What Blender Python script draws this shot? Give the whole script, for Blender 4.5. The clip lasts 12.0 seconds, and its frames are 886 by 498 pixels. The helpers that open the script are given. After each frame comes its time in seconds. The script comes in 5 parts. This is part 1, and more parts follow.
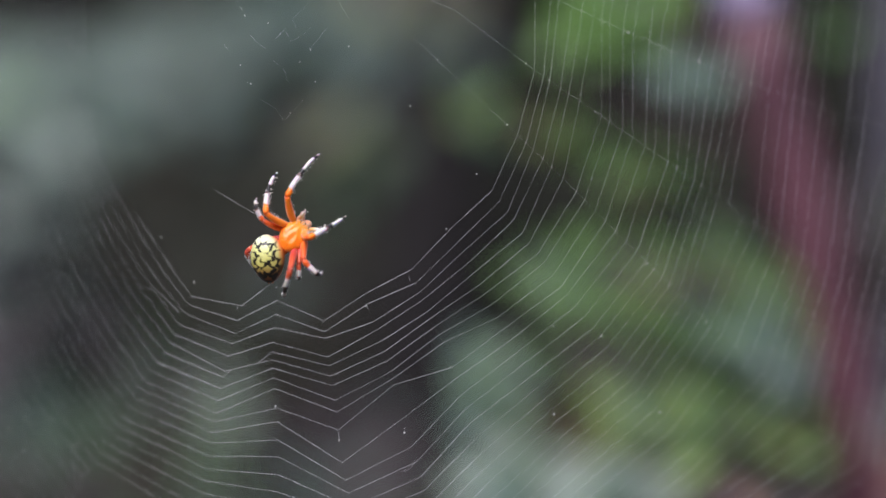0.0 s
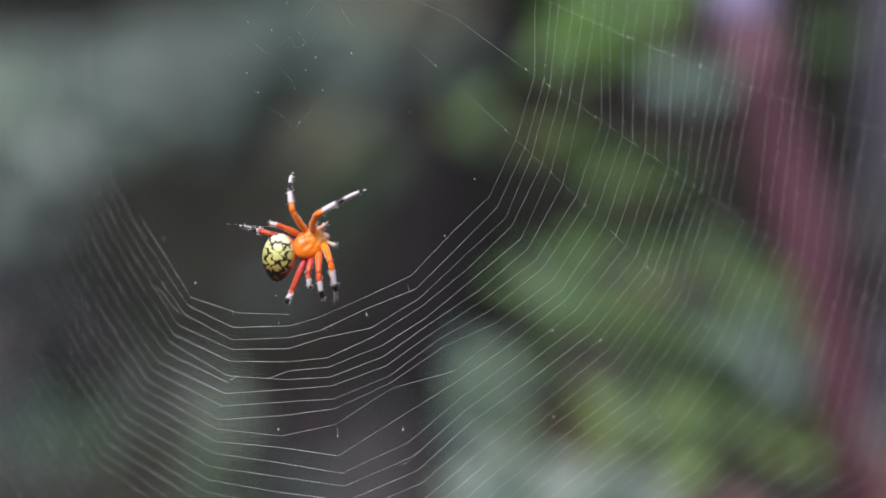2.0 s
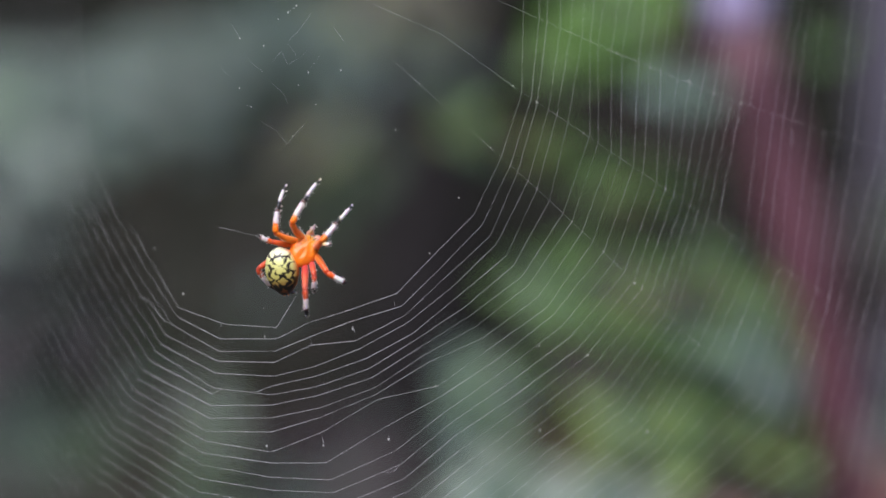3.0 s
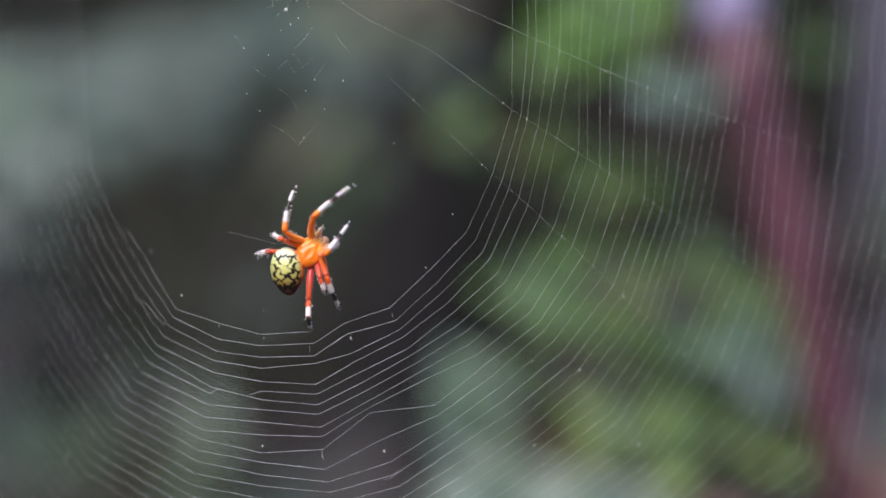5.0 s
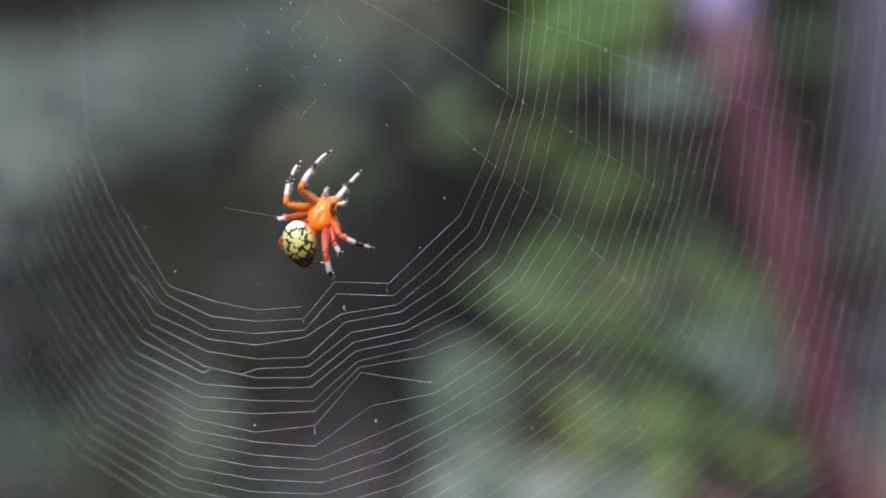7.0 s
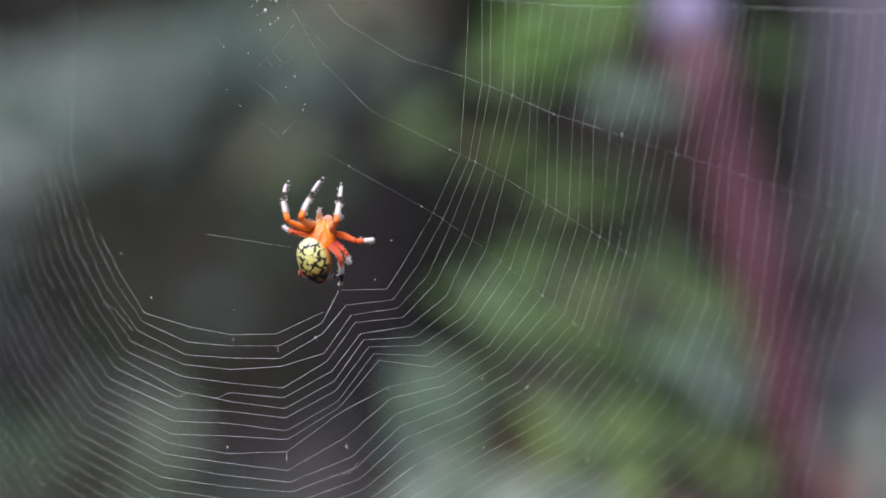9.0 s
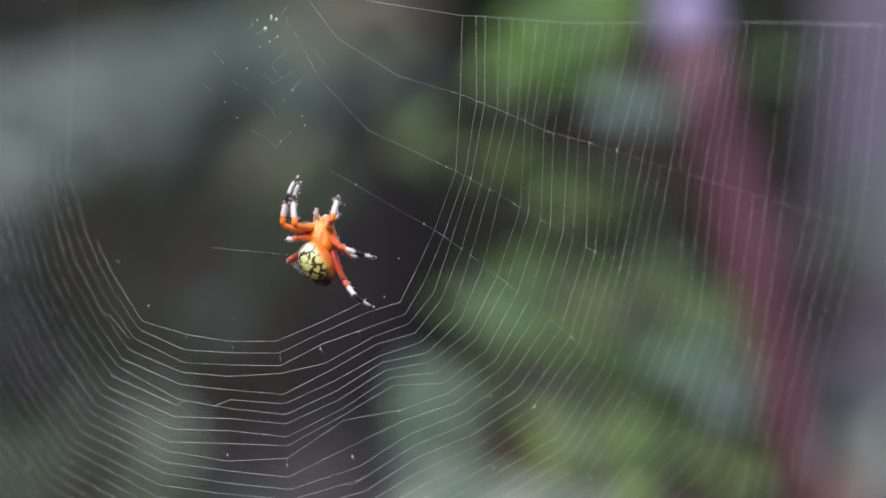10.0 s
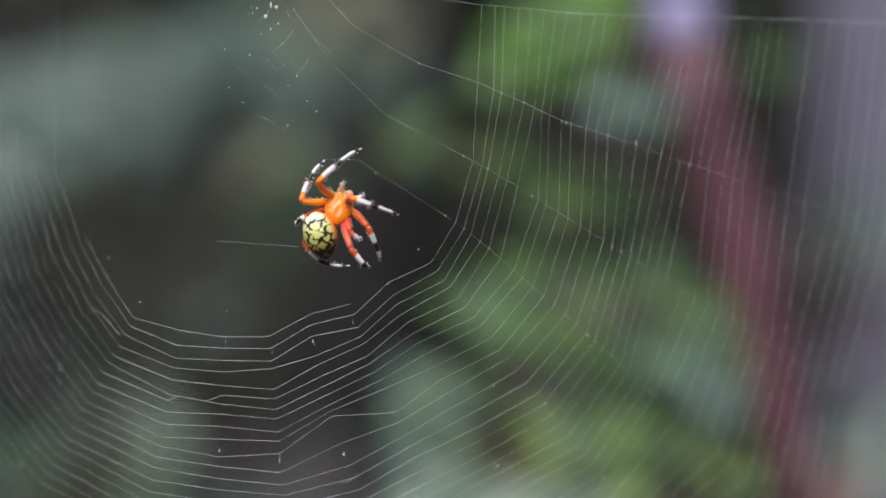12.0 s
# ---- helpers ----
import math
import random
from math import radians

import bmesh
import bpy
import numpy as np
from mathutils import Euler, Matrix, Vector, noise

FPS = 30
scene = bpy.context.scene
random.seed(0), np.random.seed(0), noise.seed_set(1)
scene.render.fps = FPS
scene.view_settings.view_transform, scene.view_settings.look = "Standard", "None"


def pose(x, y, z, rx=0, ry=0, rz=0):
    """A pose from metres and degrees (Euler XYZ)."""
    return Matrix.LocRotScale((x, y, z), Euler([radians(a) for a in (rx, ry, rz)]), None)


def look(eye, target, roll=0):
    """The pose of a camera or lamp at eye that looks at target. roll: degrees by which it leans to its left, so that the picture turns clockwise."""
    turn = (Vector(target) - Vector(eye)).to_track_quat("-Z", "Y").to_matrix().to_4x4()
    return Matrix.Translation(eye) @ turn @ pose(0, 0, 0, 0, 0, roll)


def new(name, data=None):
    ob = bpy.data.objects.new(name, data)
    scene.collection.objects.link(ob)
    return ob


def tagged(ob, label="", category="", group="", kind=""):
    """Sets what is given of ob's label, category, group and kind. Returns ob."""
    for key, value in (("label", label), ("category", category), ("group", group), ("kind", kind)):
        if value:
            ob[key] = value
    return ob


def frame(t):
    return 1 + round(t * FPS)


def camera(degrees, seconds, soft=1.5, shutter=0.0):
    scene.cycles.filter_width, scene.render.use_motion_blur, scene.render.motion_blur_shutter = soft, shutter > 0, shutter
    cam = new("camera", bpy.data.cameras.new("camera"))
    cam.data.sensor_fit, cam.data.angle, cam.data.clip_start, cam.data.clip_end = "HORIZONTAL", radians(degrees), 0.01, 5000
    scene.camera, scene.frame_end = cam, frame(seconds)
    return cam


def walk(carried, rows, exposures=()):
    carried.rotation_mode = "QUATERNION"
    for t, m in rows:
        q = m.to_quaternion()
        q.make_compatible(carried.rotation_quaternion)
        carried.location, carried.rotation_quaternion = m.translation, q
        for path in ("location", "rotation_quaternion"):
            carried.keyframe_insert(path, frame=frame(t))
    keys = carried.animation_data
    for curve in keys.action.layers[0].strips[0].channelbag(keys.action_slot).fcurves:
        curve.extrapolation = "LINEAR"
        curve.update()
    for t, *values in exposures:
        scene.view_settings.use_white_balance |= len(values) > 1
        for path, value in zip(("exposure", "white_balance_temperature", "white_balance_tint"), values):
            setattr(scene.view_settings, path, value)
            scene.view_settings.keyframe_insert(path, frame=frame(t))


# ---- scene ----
# chart: a flat map of the view at the web, one unit is 0.1207 mm; (784, 441) is straight ahead
UNIT = 0.0001207
FOCUS = 0.41
EYE = 1.2
LENS = 3396.0          # the viewing distance in chart units

# slow drift of the tripod head: seconds, chart units that the distance moves
PAN = [(0.0, 0, 0), (0.5, -10, 12), (1.0, -6, 10), (1.5, -6, 10), (2.0, -8, 8), (2.5, -17, 25), (3.0, -20, 24),
       (5.0, -31, 25), (5.5, -36, 24), (6.0, -40, 22), (6.5, -41, 20), (7.0, -44, 17), (9.0, -103, 35), (9.5, -102, 37),
       (10.0, -103, 47), (10.5, -108, 53), (11.0, -112, 50), (11.5, -112, 50), (12.0, -112, 50)]


def drift(t):
    ts = [p[0] for p in PAN]
    return np.interp(t, ts, [p[1] for p in PAN]), np.interp(t, ts, [p[2] for p in PAN])


cam = camera(26.0, 12.0, soft=1.5, shutter=0.5)
cam.data.dof.use_dof = True
cam.data.dof.focus_distance = FOCUS
cam.data.dof.aperture_fstop = 3.45
walk(cam, [(t, pose(0, 0, EYE, 90 + math.degrees(math.atan(v / LENS)), 0, math.degrees(math.atan(u / LENS)))) for t, u, v in PAN],
     exposures=[(0.0, 0.67, 6230, 17), (5.0, 0.69, 6230, 17), (10.0, 0.71, 6230, 17), (10.5, 0.71, 6290, 14), (11.2, 0.71, 6330, 10), (12.0, 0.71, 6350, 9)])

# ---- light: an overcast sky over a clearing ----
world = bpy.data.worlds.new("sky")
scene.world = world
world.use_nodes = True
wn = world.node_tree
sky = wn.nodes.new("ShaderNodeTexSky")
sky.sky_type = "NISHITA"
sky.sun_disc = False
sky.sun_elevation = radians(46)
sky.sun_rotation = radians(200)
wn.links.new(sky.outputs[0], wn.nodes["Background"].inputs[0])
wn.nodes["Background"].inputs[1].default_value = 0.092
sun = new("sun", bpy.data.lights.new("sun", "SUN"))
sun.data.energy = 2.9
sun.data.angle = radians(38)
sun.data.color = (1.0, 0.96, 0.9)
sun.matrix_basis = look((-0.7, -1.8, 3.0), (0, 0.4, 0.6))


# ---- materials ----
def shader(name, rough=0.6):
    m = bpy.data.materials.new(name)
    m.use_nodes = True
    b = m.node_tree.nodes["Principled BSDF"]
    b.inputs["Roughness"].default_value = rough
    return m, m.node_tree, b


def node(tree, kind, **values):
    n = tree.nodes.new(kind)
    for key, value in values.items():
        n.inputs[key.replace("_", " ")].default_value = value
    return n


def ramp(tree, source, stops):
    n = tree.nodes.new("ShaderNodeValToRGB")
    while len(n.color_ramp.elements) < len(stops):
        n.color_ramp.elements.new(0.5)
    for e, (at, c) in zip(n.color_ramp.elements, stops):
        e.position, e.color = at, (*c, 1)
    tree.links.new(source, n.inputs[0])
    return n


def bump(tree, b, source, strength, distance):
    n = node(tree, "ShaderNodeBump", Strength=strength, Distance=distance)
    tree.links.new(source, n.inputs["Height"])
    tree.links.new(n.outputs[0], b.inputs["Normal"])


def mottled(name, dark, light, scale, rough=0.6, relief=0.3, distance=0.002, spread=0.0):
    """A surface that varies at two scales between two colours."""
    m, tree, b = shader(name, rough)
    co = tree.nodes.new("ShaderNodeTexCoord")
    big = node(tree, "ShaderNodeTexNoise", Scale=scale, Detail=6.0)
    fine = node(tree, "ShaderNodeTexNoise", Scale=scale * 7, Detail=4.0)
    for n in (big, fine):
        tree.links.new(co.outputs["Object"], n.inputs["Vector"])
    mix = node(tree, "ShaderNodeMath")
    mix.operation = "MULTIPLY_ADD"
    tree.links.new(fine.outputs["Fac"], mix.inputs[0])
    mix.inputs[1].default_value = 0.4
    tree.links.new(big.outputs["Fac"], mix.inputs[2])
    last = mix.outputs[0]
    if spread:
        info = tree.nodes.new("ShaderNodeObjectInfo")
        add = node(tree, "ShaderNodeMath")
        add.operation = "MULTIPLY_ADD"
        tree.links.new(info.outputs["Random"], add.inputs[0])
        add.inputs[1].default_value = spread
        tree.links.new(last, add.inputs[2])
        last = add.outputs[0]
    r = ramp(tree, last, [(0.45, dark), (0.95 + spread * 0.5, light)])
    tree.links.new(r.outputs[0], b.inputs["Base Color"])
    bump(tree, b, fine.outputs["Fac"], relief, distance)
    return m


def leaf_paint(name, dark, light, through_light=0.25):
    m = mottled(name, dark, light, 14, 0.5, 0.35, 0.001, 0.25)
    b = m.node_tree.nodes["Principled BSDF"]
    b.inputs["Transmission Weight"].default_value = 0.0
    b.inputs["Subsurface Weight"].default_value = through_light * 0.3
    b.inputs["Subsurface Radius"].default_value = (0.002, 0.003, 0.001)
    b.inputs["Subsurface Scale"].default_value = 0.5
    return m


GREEN = leaf_paint("green_leaf", (0.07, 0.135, 0.036), (0.145, 0.25, 0.085))
BRIGHT = leaf_paint("bright_leaf", (0.05, 0.13, 0.014), (0.11, 0.235, 0.026))
BLUISH = leaf_paint("bluish_leaf", (0.086, 0.15, 0.12), (0.19, 0.27, 0.228))
OLIVE = leaf_paint("olive_leaf", (0.06, 0.07, 0.022), (0.12, 0.14, 0.05))
GREYLEAF = leaf_paint("grey_green_leaf", (0.045, 0.070, 0.056), (0.104, 0.147, 0.121))
PALE = leaf_paint("pale_leaf", (0.19, 0.24, 0.195), (0.31, 0.365, 0.31))
LIME = leaf_paint("yellow_green_leaf", (0.125, 0.19, 0.055), (0.225, 0.31, 0.11))
STEM_RED = mottled("red_stem_skin", (0.062, 0.024, 0.034), (0.135, 0.052, 0.070), 30, 0.42)
TWIG = mottled("brown_twig", (0.03, 0.022, 0.016), (0.1, 0.075, 0.06), 40, 0.8)
BARK = mottled("grey_bark", (0.055, 0.049, 0.073), (0.275, 0.25, 0.315), 5, 0.85, 0.8, 0.01)
LILAC = mottled("lilac_petal", (0.34, 0.29, 0.50), (0.48, 0.43, 0.66), 60, 0.55)
SOIL = mottled("forest_floor_soil", (0.02, 0.016, 0.012), (0.075, 0.06, 0.045), 6, 0.95, 0.8, 0.02)
# thicket kept near black: the shade inside it is put into the colour
THICKET = mottled("shade_toned_thicket", (0.0118, 0.0122, 0.0100), (0.051, 0.0525, 0.0425), 5, 0.9, 0.8, 0.03)
# bark painted near black in place of deep shade
SHADEBARK = mottled("shade_toned_bark", (0.0078, 0.007, 0.0072), (0.033, 0.030, 0.0305), 16, 0.7, 0.8, 0.01)
DRY = mottled("dry_brown_leaf", (0.042, 0.035, 0.037), (0.094, 0.078, 0.081), 25, 0.8)
for dull in (SOIL, THICKET, SHADEBARK):
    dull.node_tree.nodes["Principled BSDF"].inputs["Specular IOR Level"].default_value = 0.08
# leaf colour darkened to carry the same shade
THICKET_LEAF = mottled("shade_toned_leaf", (0.0142, 0.0150, 0.0115), (0.061, 0.064, 0.049), 5, 0.8)
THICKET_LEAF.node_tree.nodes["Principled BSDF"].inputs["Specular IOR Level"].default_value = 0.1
MINT = leaf_paint("mint_leaf", (0.09, 0.14, 0.088), (0.18, 0.255, 0.17))
DEEPGREEN = leaf_paint("deep_green_leaf", (0.02, 0.05, 0.018), (0.045, 0.10, 0.04))
FADED = mottled("faded_pink_leaf", (0.17, 0.08, 0.075), (0.30, 0.17, 0.15), 20, 0.7)


# ---- building helpers ----
def mesh_of(name, bm, material, smooth=True):
    me = bpy.data.meshes.new(name)
    bm.to_mesh(me)
    bm.free()
    for mat in (material if isinstance(material, (list, tuple)) else [material]):
        me.materials.append(mat)
    if smooth:
        me.shade_smooth()
    return me


def part(name, bm, material, parent=None, label="", smooth=True):
    ob = new(name, bm if isinstance(bm, bpy.types.Mesh) else mesh_of(name, bm, material, smooth))
    if parent:
        ob.parent = parent
    if label:
        tagged(ob, label)
    return ob


def at_chart(u, v, depth):
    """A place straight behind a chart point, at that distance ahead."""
    k = UNIT * depth / FOCUS
    return Vector(((u - 784) * k, depth, EYE - (v - 441) * k))


def tube(bm, points, radii, sides=10, caps=True, material_index=0):
    """A round tapering tube through points."""
    rings = []
    side = None
    for i, p in enumerate(points):
        p = Vector(p)
        a = Vector(points[max(i - 1, 0)])
        b = Vector(points[min(i + 1, len(points) - 1)])
        d = (b - a).normalized()
        if side is None:
            side = d.orthogonal().normalized()
        side = (side - d * side.dot(d)).normalized()
        up = d.cross(side)
        r = radii[i] if isinstance(radii, (list, tuple)) else radii
        rings.append([bm.verts.new(p + (side * math.cos(q) + up * math.sin(q)) * r)
                      for q in (2 * math.pi * s / sides for s in range(sides))])
    for lo, hi in zip(rings, rings[1:]):
        for s in range(sides):
            f = bm.faces.new((lo[s], lo[(s + 1) % sides], hi[(s + 1) % sides], hi[s]))
            f.material_index = material_index
    if caps:
        bm.faces.new(rings[0][::-1]).material_index = material_index
        bm.faces.new(rings[-1]).material_index = material_index


def blob(bm, centre, radii, segments=16, rings=10, shape=None):
    made = bmesh.ops.create_uvsphere(bm, u_segments=segments, v_segments=rings, radius=1.0)["verts"]
    for v in made:
        p = v.co.copy()
        if shape:
            p = shape(p)
        v.co = Vector((p.x * radii[0], p.y * radii[1], p.z * radii[2])) + Vector(centre)
    return made


def leaf_mesh(name, length, width, material, droop=0.2, fold=0.25, wave=0.04, seed=0):
    """A leaf blade with a folded midrib, a drooping tip, wavy edges and a short stalk; it lies along x, its face up z."""
    rnd = random.Random(seed)
    bm = bmesh.new()
    n, w = 12, 6
    phase = rnd.uniform(0, 6)
    for skin in (1, -1):
        grid = []
        for i in range(n + 1):
            s = i / n
            half = width * 0.5 * (math.sin(math.pi * s ** 0.8) ** 0.85 + 0.02)
            row = []
            for j in range(w + 1):
                q = 2 * j / w - 1
                z = abs(q) * half * fold - droop * length * s * s + wave * width * math.sin(9 * s + phase + 2 * q) * abs(q)
                row.append(bm.verts.new((length * s, q * half, z + skin * 0.0003)))
            grid.append(row)
        for i in range(n):
            for j in range(w):
                c = [grid[i][j], grid[i + 1][j], grid[i + 1][j + 1], grid[i][j + 1]]
                bm.faces.new(c if skin > 0 else c[::-1])
    tube(bm, [(-length * 0.2, 0, -0.004), (0, 0, 0), (length * 0.5, 0, -droop * length * 0.25 - 0.0008), (length * 0.95, 0, -droop * length * 0.9)],
         [0.0016, 0.0014, 0.001, 0.0004], 6)
    return mesh_of(name, bm, material)


def leaf(plant, mesh, base, tip, roll=0.0, label=""):
    """Hangs a leaf on its plant from base towards tip; its face turned to the viewer's side, rolled about its length."""
    base, tip = Vector(base), Vector(tip)
    x = (tip - base).normalized()
    z = Vector((0, -1, 0.35))
    z = (z - x * z.dot(x)).normalized()
    y = z.cross(x)
    if x.z < 0:
        roll += 180          # a hanging tip swings forward and shows its face to the sky
    ob = part("leaf", mesh, None, plant, label)
    m = Matrix((x, y, z)).transposed().to_4x4()
    m.translation = base
    scale = (tip - base).length / mesh["span"]
    ob.matrix_basis = Matrix.Translation(-plant.location) @ m @ Matrix.Rotation(radians(roll), 4, "X") @ Matrix.Diagonal((scale, scale, scale, 1))
    return ob


def leaf_kind(name, span, width, material, **shape):
    me = leaf_mesh(name, span, width, material, **shape)
    me["span"] = span
    return me


def thing(name, place, label, category, group="", kind=""):
    e = new(name)
    e.empty_display_size = 0.01
    e.location = place
    return tagged(e, label, category, group, kind)


# ---- ground and distance ----
bm = bmesh.new()
bmesh.ops.create_grid(bm, x_segments=60, y_segments=60, size=30)
for v in bm.verts:
    v.co.z = 0.12 * noise.noise(v.co * 0.35) + 0.03 * noise.noise(v.co * 1.7)
tagged(part("ground", bm, SOIL), "dark brown leaf-strewn woodland soil", "ground", kind="structure")

# wall round the clearing, its dark paint doing for deep shade
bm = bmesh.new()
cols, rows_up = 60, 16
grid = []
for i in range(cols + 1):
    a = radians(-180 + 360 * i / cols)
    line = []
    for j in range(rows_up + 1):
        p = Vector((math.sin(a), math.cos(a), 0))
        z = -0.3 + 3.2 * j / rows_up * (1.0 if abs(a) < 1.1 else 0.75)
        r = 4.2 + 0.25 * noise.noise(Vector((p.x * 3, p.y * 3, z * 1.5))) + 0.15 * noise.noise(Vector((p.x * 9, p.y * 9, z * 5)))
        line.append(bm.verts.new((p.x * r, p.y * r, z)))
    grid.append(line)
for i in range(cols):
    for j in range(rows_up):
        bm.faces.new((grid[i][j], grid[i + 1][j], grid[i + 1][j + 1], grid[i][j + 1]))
tagged(part("backdrop", bm, THICKET), "thicket round the clearing, painted dark for the shade in it", "thicket", kind="structure")

# leaves all over the thicket, and litter on the soil
def scattered(name, count, seed, spot_of, size, material, label, category):
    r = random.Random(seed)
    verts, faces = [], []
    for _ in range(count):
        c, up = spot_of(r)
        a = Vector((r.gauss(0, 1), r.gauss(0, 1), r.gauss(0, 1)))
        a = (a - up * a.dot(up) * 0.6).normalized()
        b = a.cross(up + Vector((r.gauss(0, 0.4), r.gauss(0, 0.4), r.gauss(0, 0.4)))).normalized()
        n = a.cross(b)
        l = size * r.uniform(0.6, 1.4)
        k = len(verts)
        for s, w, h in ((0, 0, 0), (0.35, 0.28, 0.05), (0.7, 0.22, 0.04), (1, 0, -0.05), (0.7, -0.22, 0.04), (0.35, -0.28, 0.05), (0.5, 0, -0.02)):
            verts.append(c + a * (s * l) + b * (w * l) + n * (h * l))
        faces += [(k, k + 1, k + 6), (k + 1, k + 2, k + 6), (k + 2, k + 3, k + 6), (k + 3, k + 4, k + 6), (k + 4, k + 5, k + 6), (k + 5, k, k + 6)]
    me = bpy.data.meshes.new(name)
    me.from_pydata(verts, [], faces)
    me.materials.append(material)
    return tagged(new(name, me), label, category, kind="stuff")


def on_thicket(r):
    a, z = r.uniform(-math.pi, math.pi), r.uniform(0, 2.7)
    out = Vector((math.sin(a), math.cos(a), 0))
    d = 4.15 + 0.25 * noise.noise(Vector((out.x * 3, out.y * 3, z * 1.5))) - r.uniform(0, 0.3)
    return Vector((out.x * d, out.y * d, z)), -out


def on_soil(r):
    a, d = r.uniform(-math.pi, math.pi), 4.1 * math.sqrt(r.random())
    x, y = d * math.sin(a), d * math.cos(a)
    p = Vector((x, y, 0))
    return Vector((x, y, 0.12 * noise.noise(p * 0.35) + 0.03 * noise.noise(p * 1.7) + 0.006)), Vector((0, 0, 1))


scattered("thicket_leaves", 9000, 31, on_thicket, 0.09, THICKET_LEAF, "leaves of the surrounding thicket, painted dark for the shade among them", "foliage")
scattered("leaf_litter", 5000, 32, on_soil, 0.07, DRY, "dry brown leaves lying on the soil", "leaves")

# ---- plants behind the web ----
KINDS = {
    "green": leaf_kind("leaf_green", 0.1, 0.045, GREEN, droop=0.12, seed=1),
    "bright": leaf_kind("leaf_bright", 0.1, 0.06, BRIGHT, droop=0.1, seed=2),
    "bluish": leaf_kind("leaf_bluish", 0.1, 0.055, BLUISH, droop=0.1, fold=0.15, seed=3),
    "olive": leaf_kind("leaf_olive", 0.1, 0.05, OLIVE, droop=0.15, seed=4),
    "grey": leaf_kind("leaf_grey", 0.1, 0.05, GREYLEAF, droop=0.15, seed=5),
    "pale": leaf_kind("leaf_pale", 0.1, 0.05, PALE, droop=0.1, seed=6),
    "dry": leaf_kind("leaf_dry", 0.1, 0.06, DRY, droop=0.15, seed=8),
    "mint": leaf_kind("leaf_mint", 0.1, 0.055, MINT, droop=0.12, seed=9),
    "deep": leaf_kind("leaf_deep", 0.1, 0.05, DEEPGREEN, droop=0.14, seed=10),
    "lime": leaf_kind("leaf_lime", 0.1, 0.05, LIME, droop=0.12, seed=11),
    "faded": leaf_kind("leaf_faded", 0.1, 0.06, FADED, droop=0.1, seed=7),
}


def stem_of(plant, path, radii, material, sides=12, label=""):
    """A stem through points of the world, and the points themselves, closely spaced, for twigs to grow from."""
    bm = bmesh.new()
    tube(bm, [p - plant.location for p in path], radii, sides)
    part("stem", bm, material, plant, label)
    return [a.lerp(b, k / 6) for a, b in zip(path, path[1:]) for k in range(6)]


def spray(plant, stem, seed, kinds, base, tip, depth, count, size, fan=55.0, material=TWIG, reach=0.0):
    """A twig from the stem through base to tip (chart points), with leaves set alternately along it."""
    r = random.Random(seed)
    p0, p1 = at_chart(*base, depth), at_chart(*tip, depth + reach)
    foot = min(stem, key=lambda q: (q - p0).length + 0.6 * abs(q.z - p0.z + 0.04))
    sag = Vector((0, 0, -0.06 * (p1 - p0).length))
    line = [foot, foot.lerp(p0, 0.55) + Vector((0, 0.01, 0.012))] + [p0.lerp(p1, k / 5) + sag * (k / 5) ** 2 for k in range(6)]
    bm = bmesh.new()
    tube(bm, [p - plant.location for p in line], [0.0022 * depth, 0.0019 * depth] + [0.0016 * depth * (1 - 0.13 * k) for k in range(6)], 6)
    part("twig", bm, material, plant)
    du, dv = tip[0] - base[0], tip[1] - base[1]
    back = 0.45 * size / math.hypot(du, dv)
    way = math.degrees(math.atan2(dv, du))
    for k in range(count):
        f = (k + r.uniform(0.1, 0.9)) / count - back
        u, v = base[0] + du * f + r.gauss(0, 6), base[1] + dv * f + r.gauss(0, 6)
        a = radians(way + (1 if k % 2 else -1) * fan * r.uniform(0.5, 1.2) * (1 - 0.5 * f) + r.gauss(0, 10))
        l = size * r.uniform(0.65, 1.2)
        d = depth + reach * f + r.gauss(0, 0.018) * depth
        leaf(plant, KINDS[r.choice(kinds)], at_chart(u, v, d), at_chart(u + l * math.cos(a), v + l * math.sin(a), d - 0.012 * depth), r.uniform(-28, 28))


# the red-stemmed plant with its lilac flower head
NEAR = 1.0
red = thing("red_stemmed_plant", (0.31, NEAR, 0.0), "tall plant with a thick dark red stem and green leaves", "plant")
line = [at_chart(u, v, NEAR) for u, v in ((1326, 20), (1352, 110), (1391, 240), (1431, 400), (1465, 560), (1491, 700), (1517, 860), (1560, 1100), (1640, 1500), (1750, 2300), (1850, 3200))]
line.append(Vector((line[-1].x + 0.03, NEAR, -0.05)))
red_stem = stem_of(red, line, [0.0145, 0.0149, 0.0156, 0.0160, 0.0157, 0.0152, 0.0150, 0.0160, 0.0175, 0.019, 0.02, 0.021], STEM_RED, 16, "dark maroon fleshy stem")
top = line[0]
bm = bmesh.new()
rnd = random.Random(5)
for i in range(46):
    q = Vector((rnd.gauss(0, 1), rnd.gauss(0, 1), rnd.gauss(0, 1))).normalized()
    c = Vector((top.x - 0.001, top.y, top.z + 0.0112)) + Vector((q.x * 0.0136, q.y * 0.0136, q.z * 0.0146)) - red.location
    for k in range(5):
        a = 2 * math.pi * k / 5
        side = (q.orthogonal().normalized() * math.cos(a) + q.cross(q.orthogonal().normalized()) * math.sin(a))
        blob(bm, c + side * 0.0035, (0.0031, 0.0031, 0.0028), 6, 4)
part("flower", bm, LILAC, red, "pale lilac flower head")
